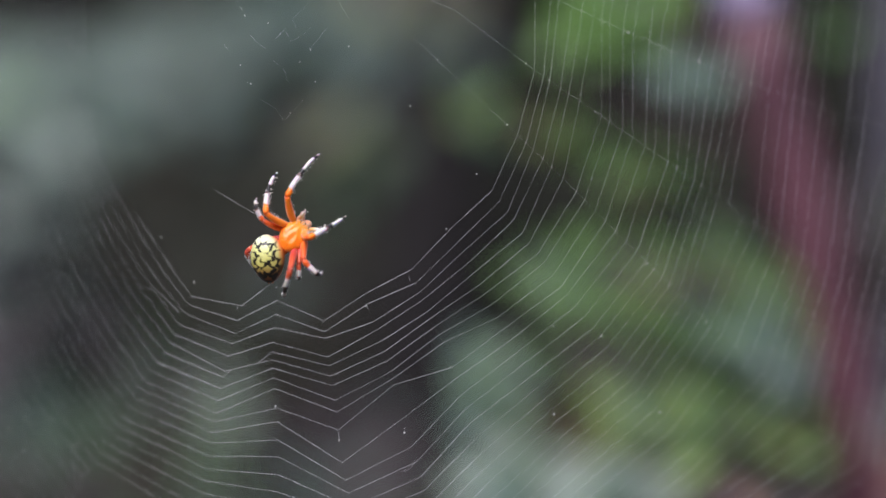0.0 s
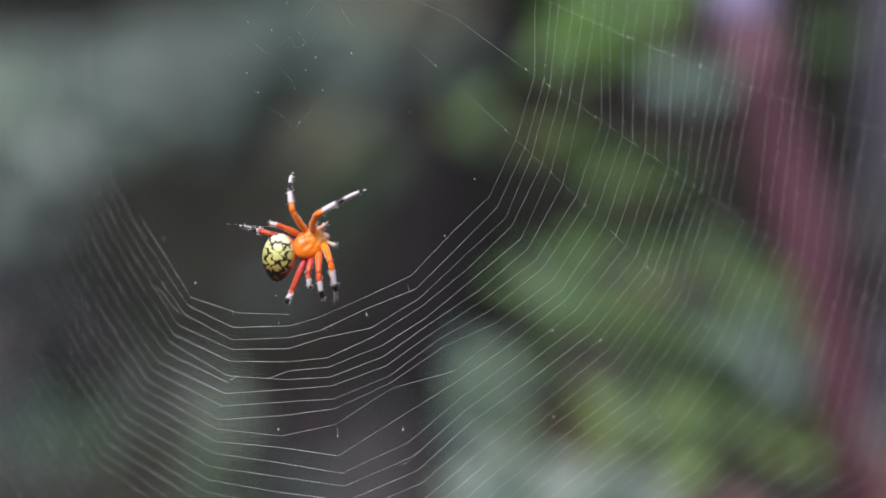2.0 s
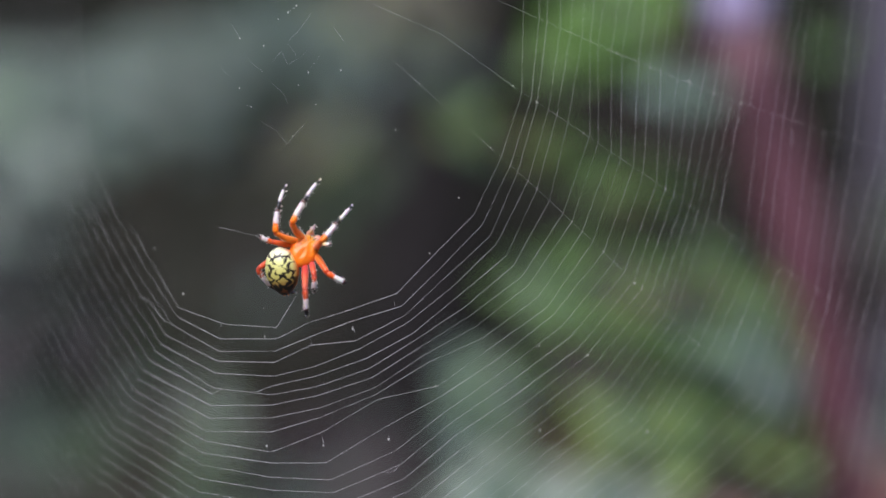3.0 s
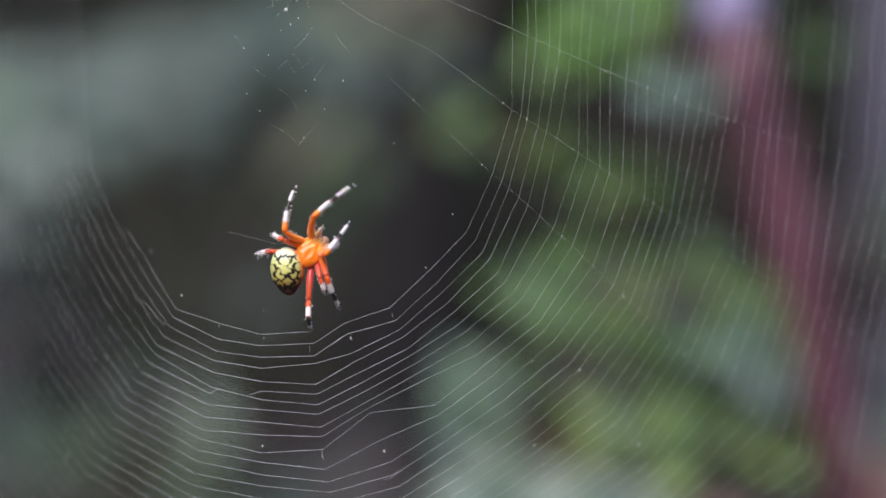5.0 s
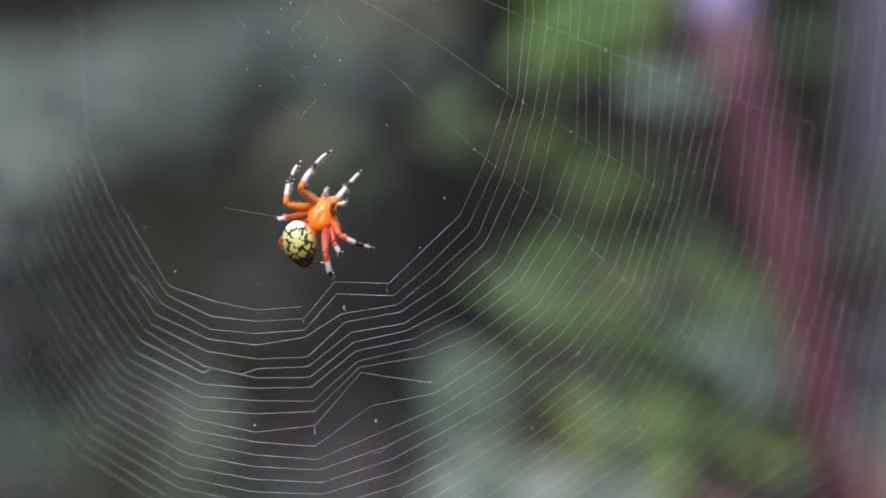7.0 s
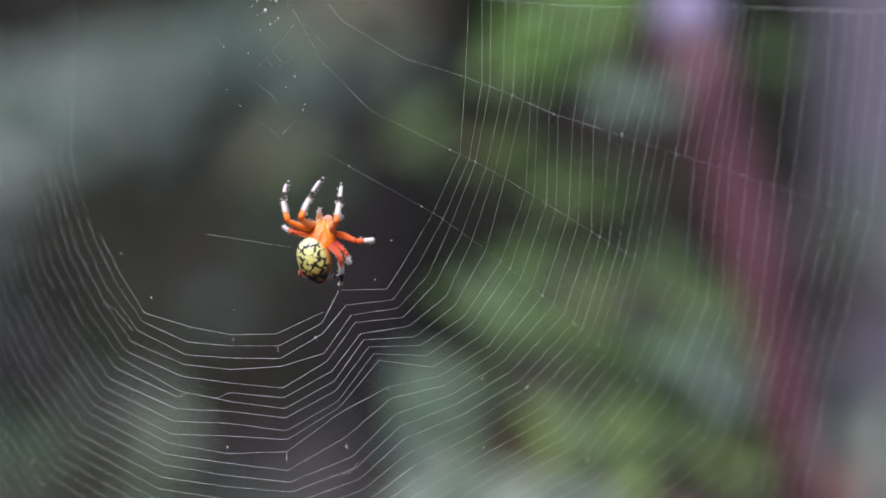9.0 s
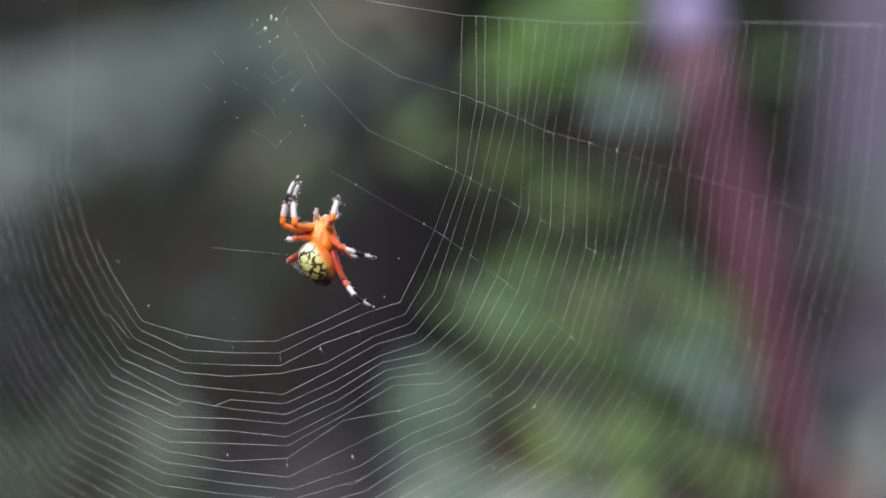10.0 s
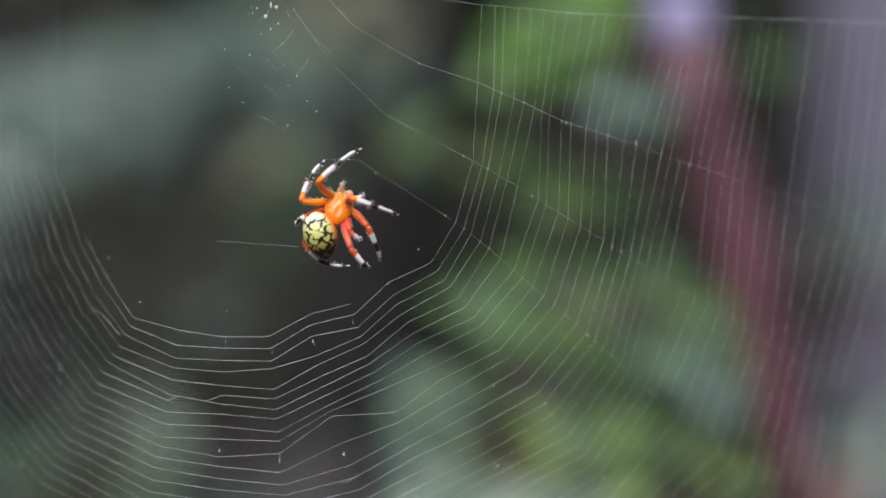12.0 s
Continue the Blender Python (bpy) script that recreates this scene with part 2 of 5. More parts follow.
# the lower its sprays, the further they reach forward
for seed, (kinds, base, tip, d, count, size) in enumerate((
        (("bright", "bright", "green"), (1180, -50), (980, 50), 1.07, 12, 95), (("bright", "green"), (1160, 50), (1000, 75), 1.06, 6, 85),
        (("green", "olive"), (1130, 40), (1210, 140), 1.1, 6, 70), (("bluish", "grey", "bluish"), (1290, 110), (1190, 170), 1.04, 8, 72),
        (("olive", "green", "deep"), (810, 195), (900, 235), 1.2, 6, 65), (("olive", "green", "green"), (1240, 330), (950, 240), 1.1, 17, 75),
        (("lime", "green", "green"), (1280, 475), (990, 440), 0.98, 13, 68), (("lime", "green"), (1310, 530), (1110, 465), 1.0, 14, 66),
        (("grey", "mint", "green"), (1370, 475), (1225, 430), 1.08, 11, 70), (("mint", "green"), (1420, 640), (1090, 570), 0.95, 17, 74),
        (("mint", "green", "lime"), (1400, 590), (1060, 530), 0.97, 18, 74),
        (("bluish", "pale"), (1420, 690), (1340, 570), 0.9, 10, 66), (("deep", "green"), (1430, 740), (1250, 680), 1.0, 12, 70),
        (("deep", "green", "olive"), (1450, 790), (1240, 745), 0.95, 13, 78),
        (("bluish", "mint"), (1235, 735), (1105, 685), 0.93, 8, 70), (("lime", "green", "mint"), (1250, 785), (1055, 735), 0.89, 16, 85),
        (("lime", "olive", "green"), (1220, 825), (1050, 790), 0.88, 9, 80), (("olive", "dry", "olive"), (1370, 835), (1210, 785), 0.92, 10, 75),
        (("bluish", "bluish", "mint"), (872, 780), (858, 600), 0.93, 15, 80), (("pale", "pale", "mint"), (1180, 885), (850, 825), 0.84, 19, 95),
        (("pale", "bluish", "mint"), (1180, 920), (800, 880), 0.82, 16, 95), (("mint", "dry", "faded", "dry"), (1430, 910), (1120, 880), 0.88, 12, 80),
        (("green", "deep"), (1480, 60), (1420, 20), 1.25, 4, 60), (("dry", "dry", "deep"), (1060, 655), (930, 640), 1.4, 8, 90), (("dry", "dry", "olive"), (1010, 790), (900, 720), 1.35, 9, 90),
        (("mint", "green", "mint"), (1050, 525), (905, 490), 0.95, 9, 72), (("deep", "green", "dry"), (1130, 645), (940, 605), 0.92, 9, 62), (("olive", "dry"), (1250, 505), (1090, 475), 0.93, 6, 55), (("mint", "bluish"), (1330, 600), (1200, 560), 0.95, 8, 75), (("mint", "bluish"), (905, 720), (810, 660), 0.95, 7, 78), (("green", "lime", "mint"), (1410, 545), (1290, 490), 0.98, 8, 66), (("lime", "green"), (1420, 775), (1150, 705), 0.89, 11, 72))):
    spray(red, red_stem, seed + 1, kinds, base, tip, d, round(count * 1.4), size, material=STEM_RED)


def shrub(label, foot, tops, thick, bends):
    """A shrub on the ground with several leaning stems; returns it and the points of its stems."""
    root = thing("shrub", (foot[0], foot[1], 0.0), label, "plant")
    points = []
    for k, (dx, dy, height) in enumerate(tops):
        path = [Vector((foot[0] + dx * s ** 1.4 + bends * math.sin(3 * s + k), foot[1] + dy * s, -0.1 + (height + 0.1) * s)) for s in np.linspace(0, 1, 9)]
        points += stem_of(root, path, [thick * (1 - 0.7 * s) for s in np.linspace(0, 1, 9)], TWIG, 8)
    return root, points


backs, back_stems = shrub("grey-green leafy shrub in the shade", (-0.40, 2.1), ((-0.42, 0.05, 1.55), (0.1, 0.1, 1.62), (0.42, 0.25, 1.6), (-0.15, -0.03, 1.45)), 0.009, 0.02)
for seed, (kinds, base, tip, d, count, size) in enumerate((
        (("grey", "grey", "grey", "mint"), (-100, 150), (280, 150), 2.0, 15, 125), (("grey", "grey", "mint"), (-90, 215), (250, 220), 1.95, 15, 120),
        (("grey",), (600, 20), (350, 100), 2.0, 12, 125), (("grey",), (620, 100), (350, 225), 2.05, 12, 120), (("grey", "dry"), (340, 60), (220, 130), 2.2, 6, 110),
        (("olive", "dry", "grey", "dry"), (665, -40), (590, 270), 2.3, 15, 105), (("olive", "grey"), (590, -30), (545, 230), 2.35, 11, 105), (("grey", "grey", "dry"), (-110, 320), (110, 420), 2.0, 14, 110),
        (("dry", "deep"), (640, 260), (560, 400), 2.6, 5, 100), (("dry", "grey", "olive"), (690, -50), (800, 130), 2.5, 7, 100), (("dry", "olive"), (780, -60), (870, 60), 2.5, 5, 95))):
    spray(backs, back_stems, 60 + seed, kinds, base, tip, d, round(count * 1.3), size)
low, low_stems = shrub("low pale green shrub against dark soil", (-0.38, 2.0), ((0.12, 0.0, 1.05), (-0.25, 0.1, 1.0), (0.2, 0.3, 0.9)), 0.007, 0.012)
for seed, (kinds, base, tip, d, count, size) in enumerate((
        (("mint", "pale", "pale"), (382, 960), (382, 640), 1.85, 20, 66), (("mint", "pale"), (372, 880), (376, 690), 1.8, 8, 64), (("grey", "deep"), (280, 630), (160, 570), 2.1, 7, 95), (("dry", "grey", "deep"), (230, 700), (-20, 800), 2.05, 9, 110), (("grey", "grey", "dry"), (-80, 590), (160, 555), 2.0, 9, 105),
        (("grey", "dry"), (590, 890), (450, 850), 2.1, 8, 95), (("grey", "grey", "dry"), (560, 510), (465, 475), 2.6, 6, 85), (("dry", "olive", "dry"), (720, 870), (500, 770), 2.4, 15, 115),
        (("dry", "deep"), (220, 880), (30, 830), 2.0, 7, 105),
        (("grey", "dry", "dry"), (-100, 480), (50, 520), 2.05, 7, 105), (("grey", "dry", "grey"), (-110, 690), (90, 660), 2.05, 8, 100), (("dry", "grey", "dry"), (60, 560), (200, 620), 2.05, 5, 95), (("grey", "dry"), (70, 790), (210, 720), 2.05, 5, 95), (("grey", "dry"), (-110, 860), (50, 800), 2.05, 8, 105), (("dry", "grey", "dry"), (500, 900), (730, 850), 2.2, 10, 105), (("dry", "grey"), (560, 760), (700, 720), 2.5, 6, 100))):
    spray(low, low_stems, 80 + seed, kinds, base, tip, d, count, size)
pink, pink_stems = shrub("faded pinkish plant near the ground", (0.40, 1.05), ((0.0, 0.0, 1.0), (0.05, 0.03, 0.95)), 0.004, 0.005)
for seed, (base, tip) in enumerate((((1600, 850), (1490, 830)), ((1610, 885), (1480, 868)), ((1610, 930), (1470, 905)))):
    spray(pink, pink_stems, 100 + seed, ("faded",), base, tip, 1.05, 9, 80)

# the trunk beyond the red stem
trunk = thing("tree", (0.985, 2.95, 0.0), "grey lichened tree trunk standing behind the red stem", "tree")


def bole(foot, top, height, lean, sides, seed):
    """A trunk with a flared foot that tapers upwards, its bark ridged."""
    bm = bmesh.new()
    heights = [-0.1, 0.0, 0.06, 0.14, 0.26, 0.45] + list(np.linspace(0.7, height, 22))
    radii = [(foot + (top - foot) * max(z, 0) / height) * (1 + 0.55 * math.exp(-max(z, 0) / 0.16)) * (1 + 0.03 * noise.noise(Vector((z * 2, seed, 0)))) for z in heights]
    tube(bm, [(lean * noise.noise(Vector((seed, 0, z * 0.7))), lean * noise.noise(Vector((0, seed, z * 0.7))), z) for z in heights], radii, sides)
    for v in bm.verts:
        a = math.atan2(v.co.y, v.co.x)
        out = Vector((v.co.x, v.co.y, 0)).normalized()
        v.co += out * (0.012 * noise.noise(v.co * Vector((30, 30, 5))) + 0.05 * math.exp(-max(v.co.z, 0) / 0.12) * math.sin(5 * a + seed))
    return bm


def bough(points, radii):
    bm = bmesh.new()
    tube(bm, points, radii, 12)
    return bm


part("trunk", bole(0.345, 0.25, 3.4, 0.05, 32, 2), BARK, trunk)
part("limb", bough([(0, 0, 2.9), (-0.15, 0.12, 3.3), (-0.35, 0.3, 3.8), (-0.5, 0.4, 4.4)], [0.13, 0.1, 0.07, 0.03]), BARK, trunk)
part("limb", bough([(0, 0, 3.2), (0.12, 0.1, 3.6), (0.3, 0.2, 4.0), (0.4, 0.5, 4.7)], [0.2, 0.14, 0.09, 0.03]), BARK, trunk)
part("limb", bough([(0, 0, 3.25), (-0.05, -0.15, 3.7), (0.0, -0.4, 4.2)], [0.17, 0.1, 0.03]), BARK, trunk)
# its crown of leaves, high over the clearing
bm = bmesh.new()
rnd = random.Random(9)
for i in range(1500):
    c = Vector((rnd.gauss(0, 0.9), rnd.gauss(0.4, 0.8), 4.3 + rnd.gauss(0, 0.45)))
    a = Vector((rnd.gauss(0, 1), rnd.gauss(0, 1), rnd.gauss(0, 0.5))).normalized()
    b = a.orthogonal().normalized()
    q = [bm.verts.new(c + a * s * 0.06 + b * w * 0.03) for s, w in ((0, 0), (0.5, 0.8), (1.2, 0), (0.5, -0.8))]
    bm.faces.new(q)
tagged(part("crown", bm, OLIVE, trunk, smooth=False), kind="stuff")

ivy_stem = [Vector((0.78, 2.66, z)) for z in np.linspace(0.3, 1.9, 20)]
bm = bmesh.new()
tube(bm, [p - trunk.location for p in ivy_stem], 0.006, 6)
part("twig", bm, TWIG, trunk)
for seed, (kinds, base, tip, count) in enumerate(((("grey", "pale"), (1640, 840), (1650, 640), 9), (("grey", "dry"), (1580, 410), (1675, 330), 5), (("dry", "deep"), (1575, 400), (1680, 390), 4), (("grey", "dry"), (1575, 455), (1680, 445), 3), (("dry", "grey"), (1580, 510), (1680, 500), 4))):
    spray(trunk, ivy_stem, 120 + seed, kinds, base, tip, 2.52, count, 100)

# a trunk added where it is only dark, the shade put into its bark
dark = thing("tree", (-0.02, 3.6, 0.0), "added tree trunk, painted near black to stand for deep shade", "tree")
part("trunk", bole(0.135, 0.09, 3.3, 0.03, 24, 7), SHADEBARK, dark)
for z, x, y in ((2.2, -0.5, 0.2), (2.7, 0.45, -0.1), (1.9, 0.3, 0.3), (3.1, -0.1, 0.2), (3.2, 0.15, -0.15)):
    part("limb", bough([(0, 0, z), (x * 0.5, y * 0.5, z + 0.25), (x, y, z + 0.8)], [0.06, 0.04, 0.015]), SHADEBARK, dark)

# ---- the orb web ----
def silk(name, tone):
    m, tree, b = shader(name, 0.45)
    b.inputs["Base Color"].default_value = (tone, tone, tone * 1.03, 1)
    b.inputs["Specular IOR Level"].default_value = 0.6
    return m


SILK = silk("silk", 0.82)
DUST = mottled("web_dust", (0.38, 0.38, 0.36), (0.74, 0.74, 0.70), 3000, 0.8)

# knots of the web: u, v at each of TIMES (the web at rest is the row at 5.5 s)
TIMES = [0.0, 0.5, 1.0, 1.5, 2.0, 2.5, 3.0, 5.0, 5.5, 6.0, 6.5, 7.0, 9.0, 9.5, 10.0, 10.5, 11.0, 11.5, 12.0]
KNOTS = []


def knot(*uv):
    """Where one knot of the web is at each of TIMES."""
    KNOTS.append(np.array(uv, float).reshape(-1, 2))


# lower right, outer right, upper right (two), fork below, dust at the bottom, left, far left (two), hub, lower left, bottom
knot(1064, 595, 1037, 613, 1050, 609, 1050, 608, 1063, 602, 1053, 631, 1040, 629, 1026, 655, 1029, 653, 1024, 648, 1031, 640, 1024, 625, 933, 686, 948, 697, 946, 720, 926, 724, 929, 730, 940, 727, 966, 715)
knot(1168, 730, 1139, 750, 1150, 747, 1151, 746, 1167, 738, 1158, 767, 1145, 764, 1130, 787, 1133, 786, 1129, 781, 1138, 773, 1132, 758, 1041, 815, 1050, 827, 1047, 848, 1028, 854, 1031, 861, 1041, 859, 1069, 847)
knot(945, 119, 920, 141, 934, 139, 934, 136, 945, 129, 936, 161, 923, 158, 905, 188, 910, 185, 903, 182, 907, 172, 897, 158, 814, 267, 813, 277, 806, 297, 792, 299, 796, 296, 810, 290, 836, 278)
knot(1112, 58, 1086, 81, 1099, 78, 1099, 75, 1112, 67, 1102, 98, 1092, 95, 1072, 126, 1075, 123, 1070, 118, 1076, 106, 1072, 89, 981, 203, 979, 211, 972, 235, 957, 236, 962, 235, 975, 230, 1003, 218)
knot(455, 655, 441, 684, 466, 682, 466, 678, 473, 668, 459, 700, 444, 694, 441, 694, 440, 692, 432, 684, 438, 674, 429, 657, 387, 698, 386, 697, 386, 712, 360, 720, 351, 718, 355, 720, 372, 703)
knot(487, 716, 478, 748, 492, 764, 488, 768, 492, 760, 484, 796, 472, 790, 464, 789, 462, 787, 455, 779, 461, 770, 450, 752, 403, 790, 403, 790, 403, 804, 377, 812, 368, 810, 372, 812, 389, 796)
knot(343, 501, 326, 516, 348, 513, 338, 510, 346, 502, 338, 525, 325, 521, 322, 524, 322, 521, 315, 511, 320, 501, 311, 482, 270, 528, 267, 527, 265, 542, 238, 552, 228, 551, 234, 552, 250, 535)
knot(286, 421, 271, 438, 292, 433, 285, 430, 291, 424, 286, 447, 273, 441, 268, 446, 270, 443, 263, 433, 266, 423, 257, 403, 216, 450, 213, 450, 211, 465, 186, 476, 175, 474, 180, 475, 195, 458)
knot(135, 786, 126, 802, 144, 796, 138, 793, 142, 787, 138, 810, 123, 805, 121, 804, 121, 802, 113, 795, 116, 787, 106, 769, 62, 812, 59, 811, 57, 826, 31, 836, 21, 834, 26, 836, 42, 819)
knot(525, -52, 509, -32, 522, -34, 520, -36, 526, -42, 519, -12, 510, -12, 512, 12, 515, 10, 513, 3, 515, -8, 512, -25, 476, 14, 481, 17, 476, 47, 452, 57, 447, 47, 452, 44, 476, 25)
knot(386, 735, 372, 756, 392, 758, 384, 755, 392, 746, 383, 770, 369, 766, 363, 764, 364, 763, 357, 755, 363, 746, 351, 727, 308, 770, 307, 769, 306, 784, 281, 792, 271, 790, 275, 792, 292, 775)
knot(606, 822, 588, 850, 603, 842, 597, 833, 602, 812, 590, 838, 580, 826, 575, 831, 573, 828, 565, 816, 571, 805, 557, 789, 510, 832, 511, 831, 511, 844, 486, 850, 476, 849, 479, 850, 498, 835)
# on the upper spokes
knot(805, 17, 781, 41, 795, 40, 793, 37, 804, 29, 795, 61, 782, 60, 766, 90, 770, 87, 763, 84, 764, 75, 753, 61, 655, 194, 653, 204, 649, 228, 636, 225, 641, 219, 656, 211, 681, 201)
knot(845, 309, 819, 331, 830, 328, 830, 328, 841, 318, 828, 352, 813, 351, 802, 380, 805, 377, 795, 374, 796, 366, 787, 352, 693, 426, 707, 434, 706, 458, 694, 462, 702, 462, 708, 457, 742, 442)
knot(945, -19, 920, 4, 934, 2, 934, -1, 945, -9, 936, 22, 924, 19, 905, 50, 910, 47, 903, 43, 907, 32, 898, 17, 822, 135, 822, 142, 813, 165, 799, 165, 805, 162, 818, 156, 844, 144)
knot(735, -111, 710, -88, 724, -90, 724, -93, 735, -101, 726, -70, 714, -73, 695, -42, 700, -45, 693, -49, 697, -60, 688, -75, 612, 43, 612, 50, 603, 73, 589, 73, 595, 70, 608, 64, 634, 52)
knot(775, 107, 749, 129, 760, 126, 760, 126, 771, 116, 758, 150, 743, 149, 732, 178, 735, 175, 725, 172, 726, 164, 717, 150, 617, 297, 630, 305, 630, 330, 617, 333, 625, 328, 631, 312, 665, 310)
# crossings on the lower and outer turns, and a knot of the innermost one
knot(796, 649, 773, 668, 784, 663, 784, 665, 796, 658, 787, 688, 770, 683, 766, 717, 769, 713, 763, 704, 772, 695, 760, 677, 686, 689, 692, 698, 706, 727, 679, 738, 666, 743, 673, 741, 695, 729)
knot(692, 680, 677, 697, 688, 692, 684, 692, 691, 688, 683, 714, 666, 709, 655, 729, 656, 717, 646, 700, 651, 686, 639, 663, 596, 730, 602, 730, 606, 743, 577, 750, 567, 750, 570, 750, 586, 735)
knot(596, 757, 585, 787, 600, 781, 593, 778, 594, 750, 586, 776, 567, 767, 568, 796, 568, 795, 562, 782, 568, 772, 557, 753, 506, 799, 507, 798, 507, 811, 482, 817, 472, 816, 475, 817, 494, 802)
knot(785, 608, 762, 627, 773, 622, 773, 624, 781, 618, 776, 646, 759, 642, 757, 671, 760, 666, 754, 657, 762, 649, 749, 631, 675, 646, 681, 655, 692, 688, 665, 698, 654, 701, 660, 698, 682, 689)
knot(882, 564, 858, 583, 870, 577, 870, 577, 880, 573, 870, 602, 856, 600, 847, 628, 852, 625, 844, 620, 850, 612, 841, 597, 766, 651, 778, 651, 781, 680, 755, 684, 747, 680, 748, 671, 770, 651)
knot(851, 506, 828, 526, 838, 522, 838, 523, 848, 518, 837, 549, 822, 547, 813, 576, 818, 573, 810, 568, 815, 560, 809, 542, 733, 594, 749, 594, 752, 625, 724, 629, 717, 625, 709, 619, 733, 593)
knot(1250, 571, 1225, 586, 1236, 583, 1236, 583, 1250, 577, 1240, 605, 1228, 605, 1211, 627, 1215, 625, 1211, 621, 1219, 613, 1213, 598, 1129, 674, 1130, 677, 1121, 698, 1101, 701, 1101, 704, 1116, 703, 1152, 695)
knot(1147, 472, 1121, 492, 1133, 488, 1133, 487, 1147, 478, 1137, 508, 1126, 507, 1106, 531, 1110, 530, 1106, 525, 1113, 518, 1107, 502, 1020, 579, 1021, 582, 1015, 603, 995, 606, 994, 608, 1009, 608, 1043, 599)
knot(1018, 340, 994, 361, 1006, 358, 1006, 357, 1018, 349, 1008, 380, 995, 378, 978, 404, 983, 403, 977, 398, 982, 390, 974, 375, 885, 463, 885, 467, 879, 489, 860, 493, 863, 494, 876, 490, 908, 479)
knot(1196, 297, 1170, 318, 1181, 315, 1182, 314, 1196, 306, 1185, 335, 1176, 334, 1155, 360, 1158, 358, 1153, 354, 1161, 343, 1155, 328, 1061, 419, 1060, 424, 1052, 446, 1035, 449, 1039, 449, 1053, 446, 1083, 435)
knot(1168, 78, 1144, 100, 1156, 96, 1156, 95, 1170, 87, 1161, 118, 1150, 115, 1127, 144, 1132, 142, 1129, 138, 1135, 126, 1132, 110, 1032, 214, 1032, 219, 1024, 243, 1008, 245, 1014, 245, 1027, 240, 1057, 228)
knot(1328, 147, 1300, 165, 1315, 167, 1315, 164, 1329, 155, 1320, 185, 1311, 182, 1286, 210, 1289, 208, 1286, 202, 1295, 191, 1292, 173, 1197, 271, 1196, 276, 1187, 297, 1170, 302, 1178, 302, 1191, 299, 1222, 289)
knot(421, 569, 392, 594, 413, 594, 404, 590, 412, 582, 404, 606, 390, 602, 386, 602, 386, 600, 379, 591, 384, 582, 374, 562, 332, 607, 330, 606, 328, 621, 302, 630, 292, 628, 298, 630, 314, 613)
# the lowest loop of scaffold silk
knot(502, 215, 492, 238, 508, 234, 505, 236, 519, 232, 512, 260, 508, 256, 528, 258, 531, 254, 527, 246, 530, 232, 529, 212, 494, 246, 495, 249, 488, 262, 463, 272, 460, 262, 470, 256, 500, 234)
# between the rows of TIMES the web hangs as before or after, swayed as a whole
SWAY = {3.2: (3.0, -9, -5), 4.8: (5.0, 10, -3), 7.2: (7.0, 2, -11), 8.8: (9.0, -11, 2)}


def with_sway(rows):
    """Rows at TIMES, filled up with those of SWAY, in order of time."""
    made = {t: r for t, r in zip(WATCHED, rows)}
    for t, (like, du, dv) in SWAY.items():
        made[t] = made[like] + np.array((du, dv))
    return np.array([made[t] for t in sorted(made)])


WATCHED = TIMES
KNOTS = [with_sway(k) for k in KNOTS]
TIMES = sorted(WATCHED + list(SWAY))
REST = TIMES.index(5.5)


def spline_field(src, dst):
    """A smooth bending of the plane (affine plus thin plate) that takes the points src to dst."""
    n = len(src)
    d = np.linalg.norm(src[:, None] - src[None], axis=2) / 500
    kern = np.where(d > 0, d * d * np.log(d + 1e-12), 0) + 0.004 * np.eye(n)
    p = np.c_[np.ones(n), src / 500]
    a = np.block([[kern, p], [p.T, np.zeros((3, 3))]])
    w = np.linalg.solve(a, np.r_[dst - src, np.zeros((3, 2))])

    def f(q):
        q = np.atleast_2d(q)
        e = np.linalg.norm(q[:, None] - src[None], axis=2) / 500
        k = np.where(e > 0, e * e * np.log(e + 1e-12), 0)
        return q + k @ w[:n] + np.c_[np.ones(len(q)), q / 500] @ w[n:]
    return f


FIELD = [spline_field(np.array([k[REST] for k in KNOTS]), np.array([k[i] for k in KNOTS])) for i in range(len(TIMES))]


def web_depth(u, v):
    """The web stands aslant and bellies in the air: its one side recedes, the lower outer part comes forward."""
    back = 0.95 * min(max(420 - u, 0), 190) + 0.6 * max(230 - u, 0) + 0.45 * max(340 - v, 0) * min(max((330 - u) / 150, 0), 1) + 0.3 * max(v - 700, 0) * min(max((520 - u) / 300, 0), 1)
    fore = 0.235 * max((u - 650) * 0.64 + (v - 470) * 0.77 - 200, 0) + 0.178 * max(u - 930, 0) + 0.22 * max(330 - v, 0) * min(max((u - 860) / 150, 0), 1)
    return FOCUS + (back - fore) * UNIT


def place(t, u, v, depth=None):
    """The point of the world at chart point u, v at t seconds."""
    pu, pv = drift(t)
    d = web_depth(u - pu, v - pv) if depth is None else depth
    return at_chart(u - pu, v - pv, d)


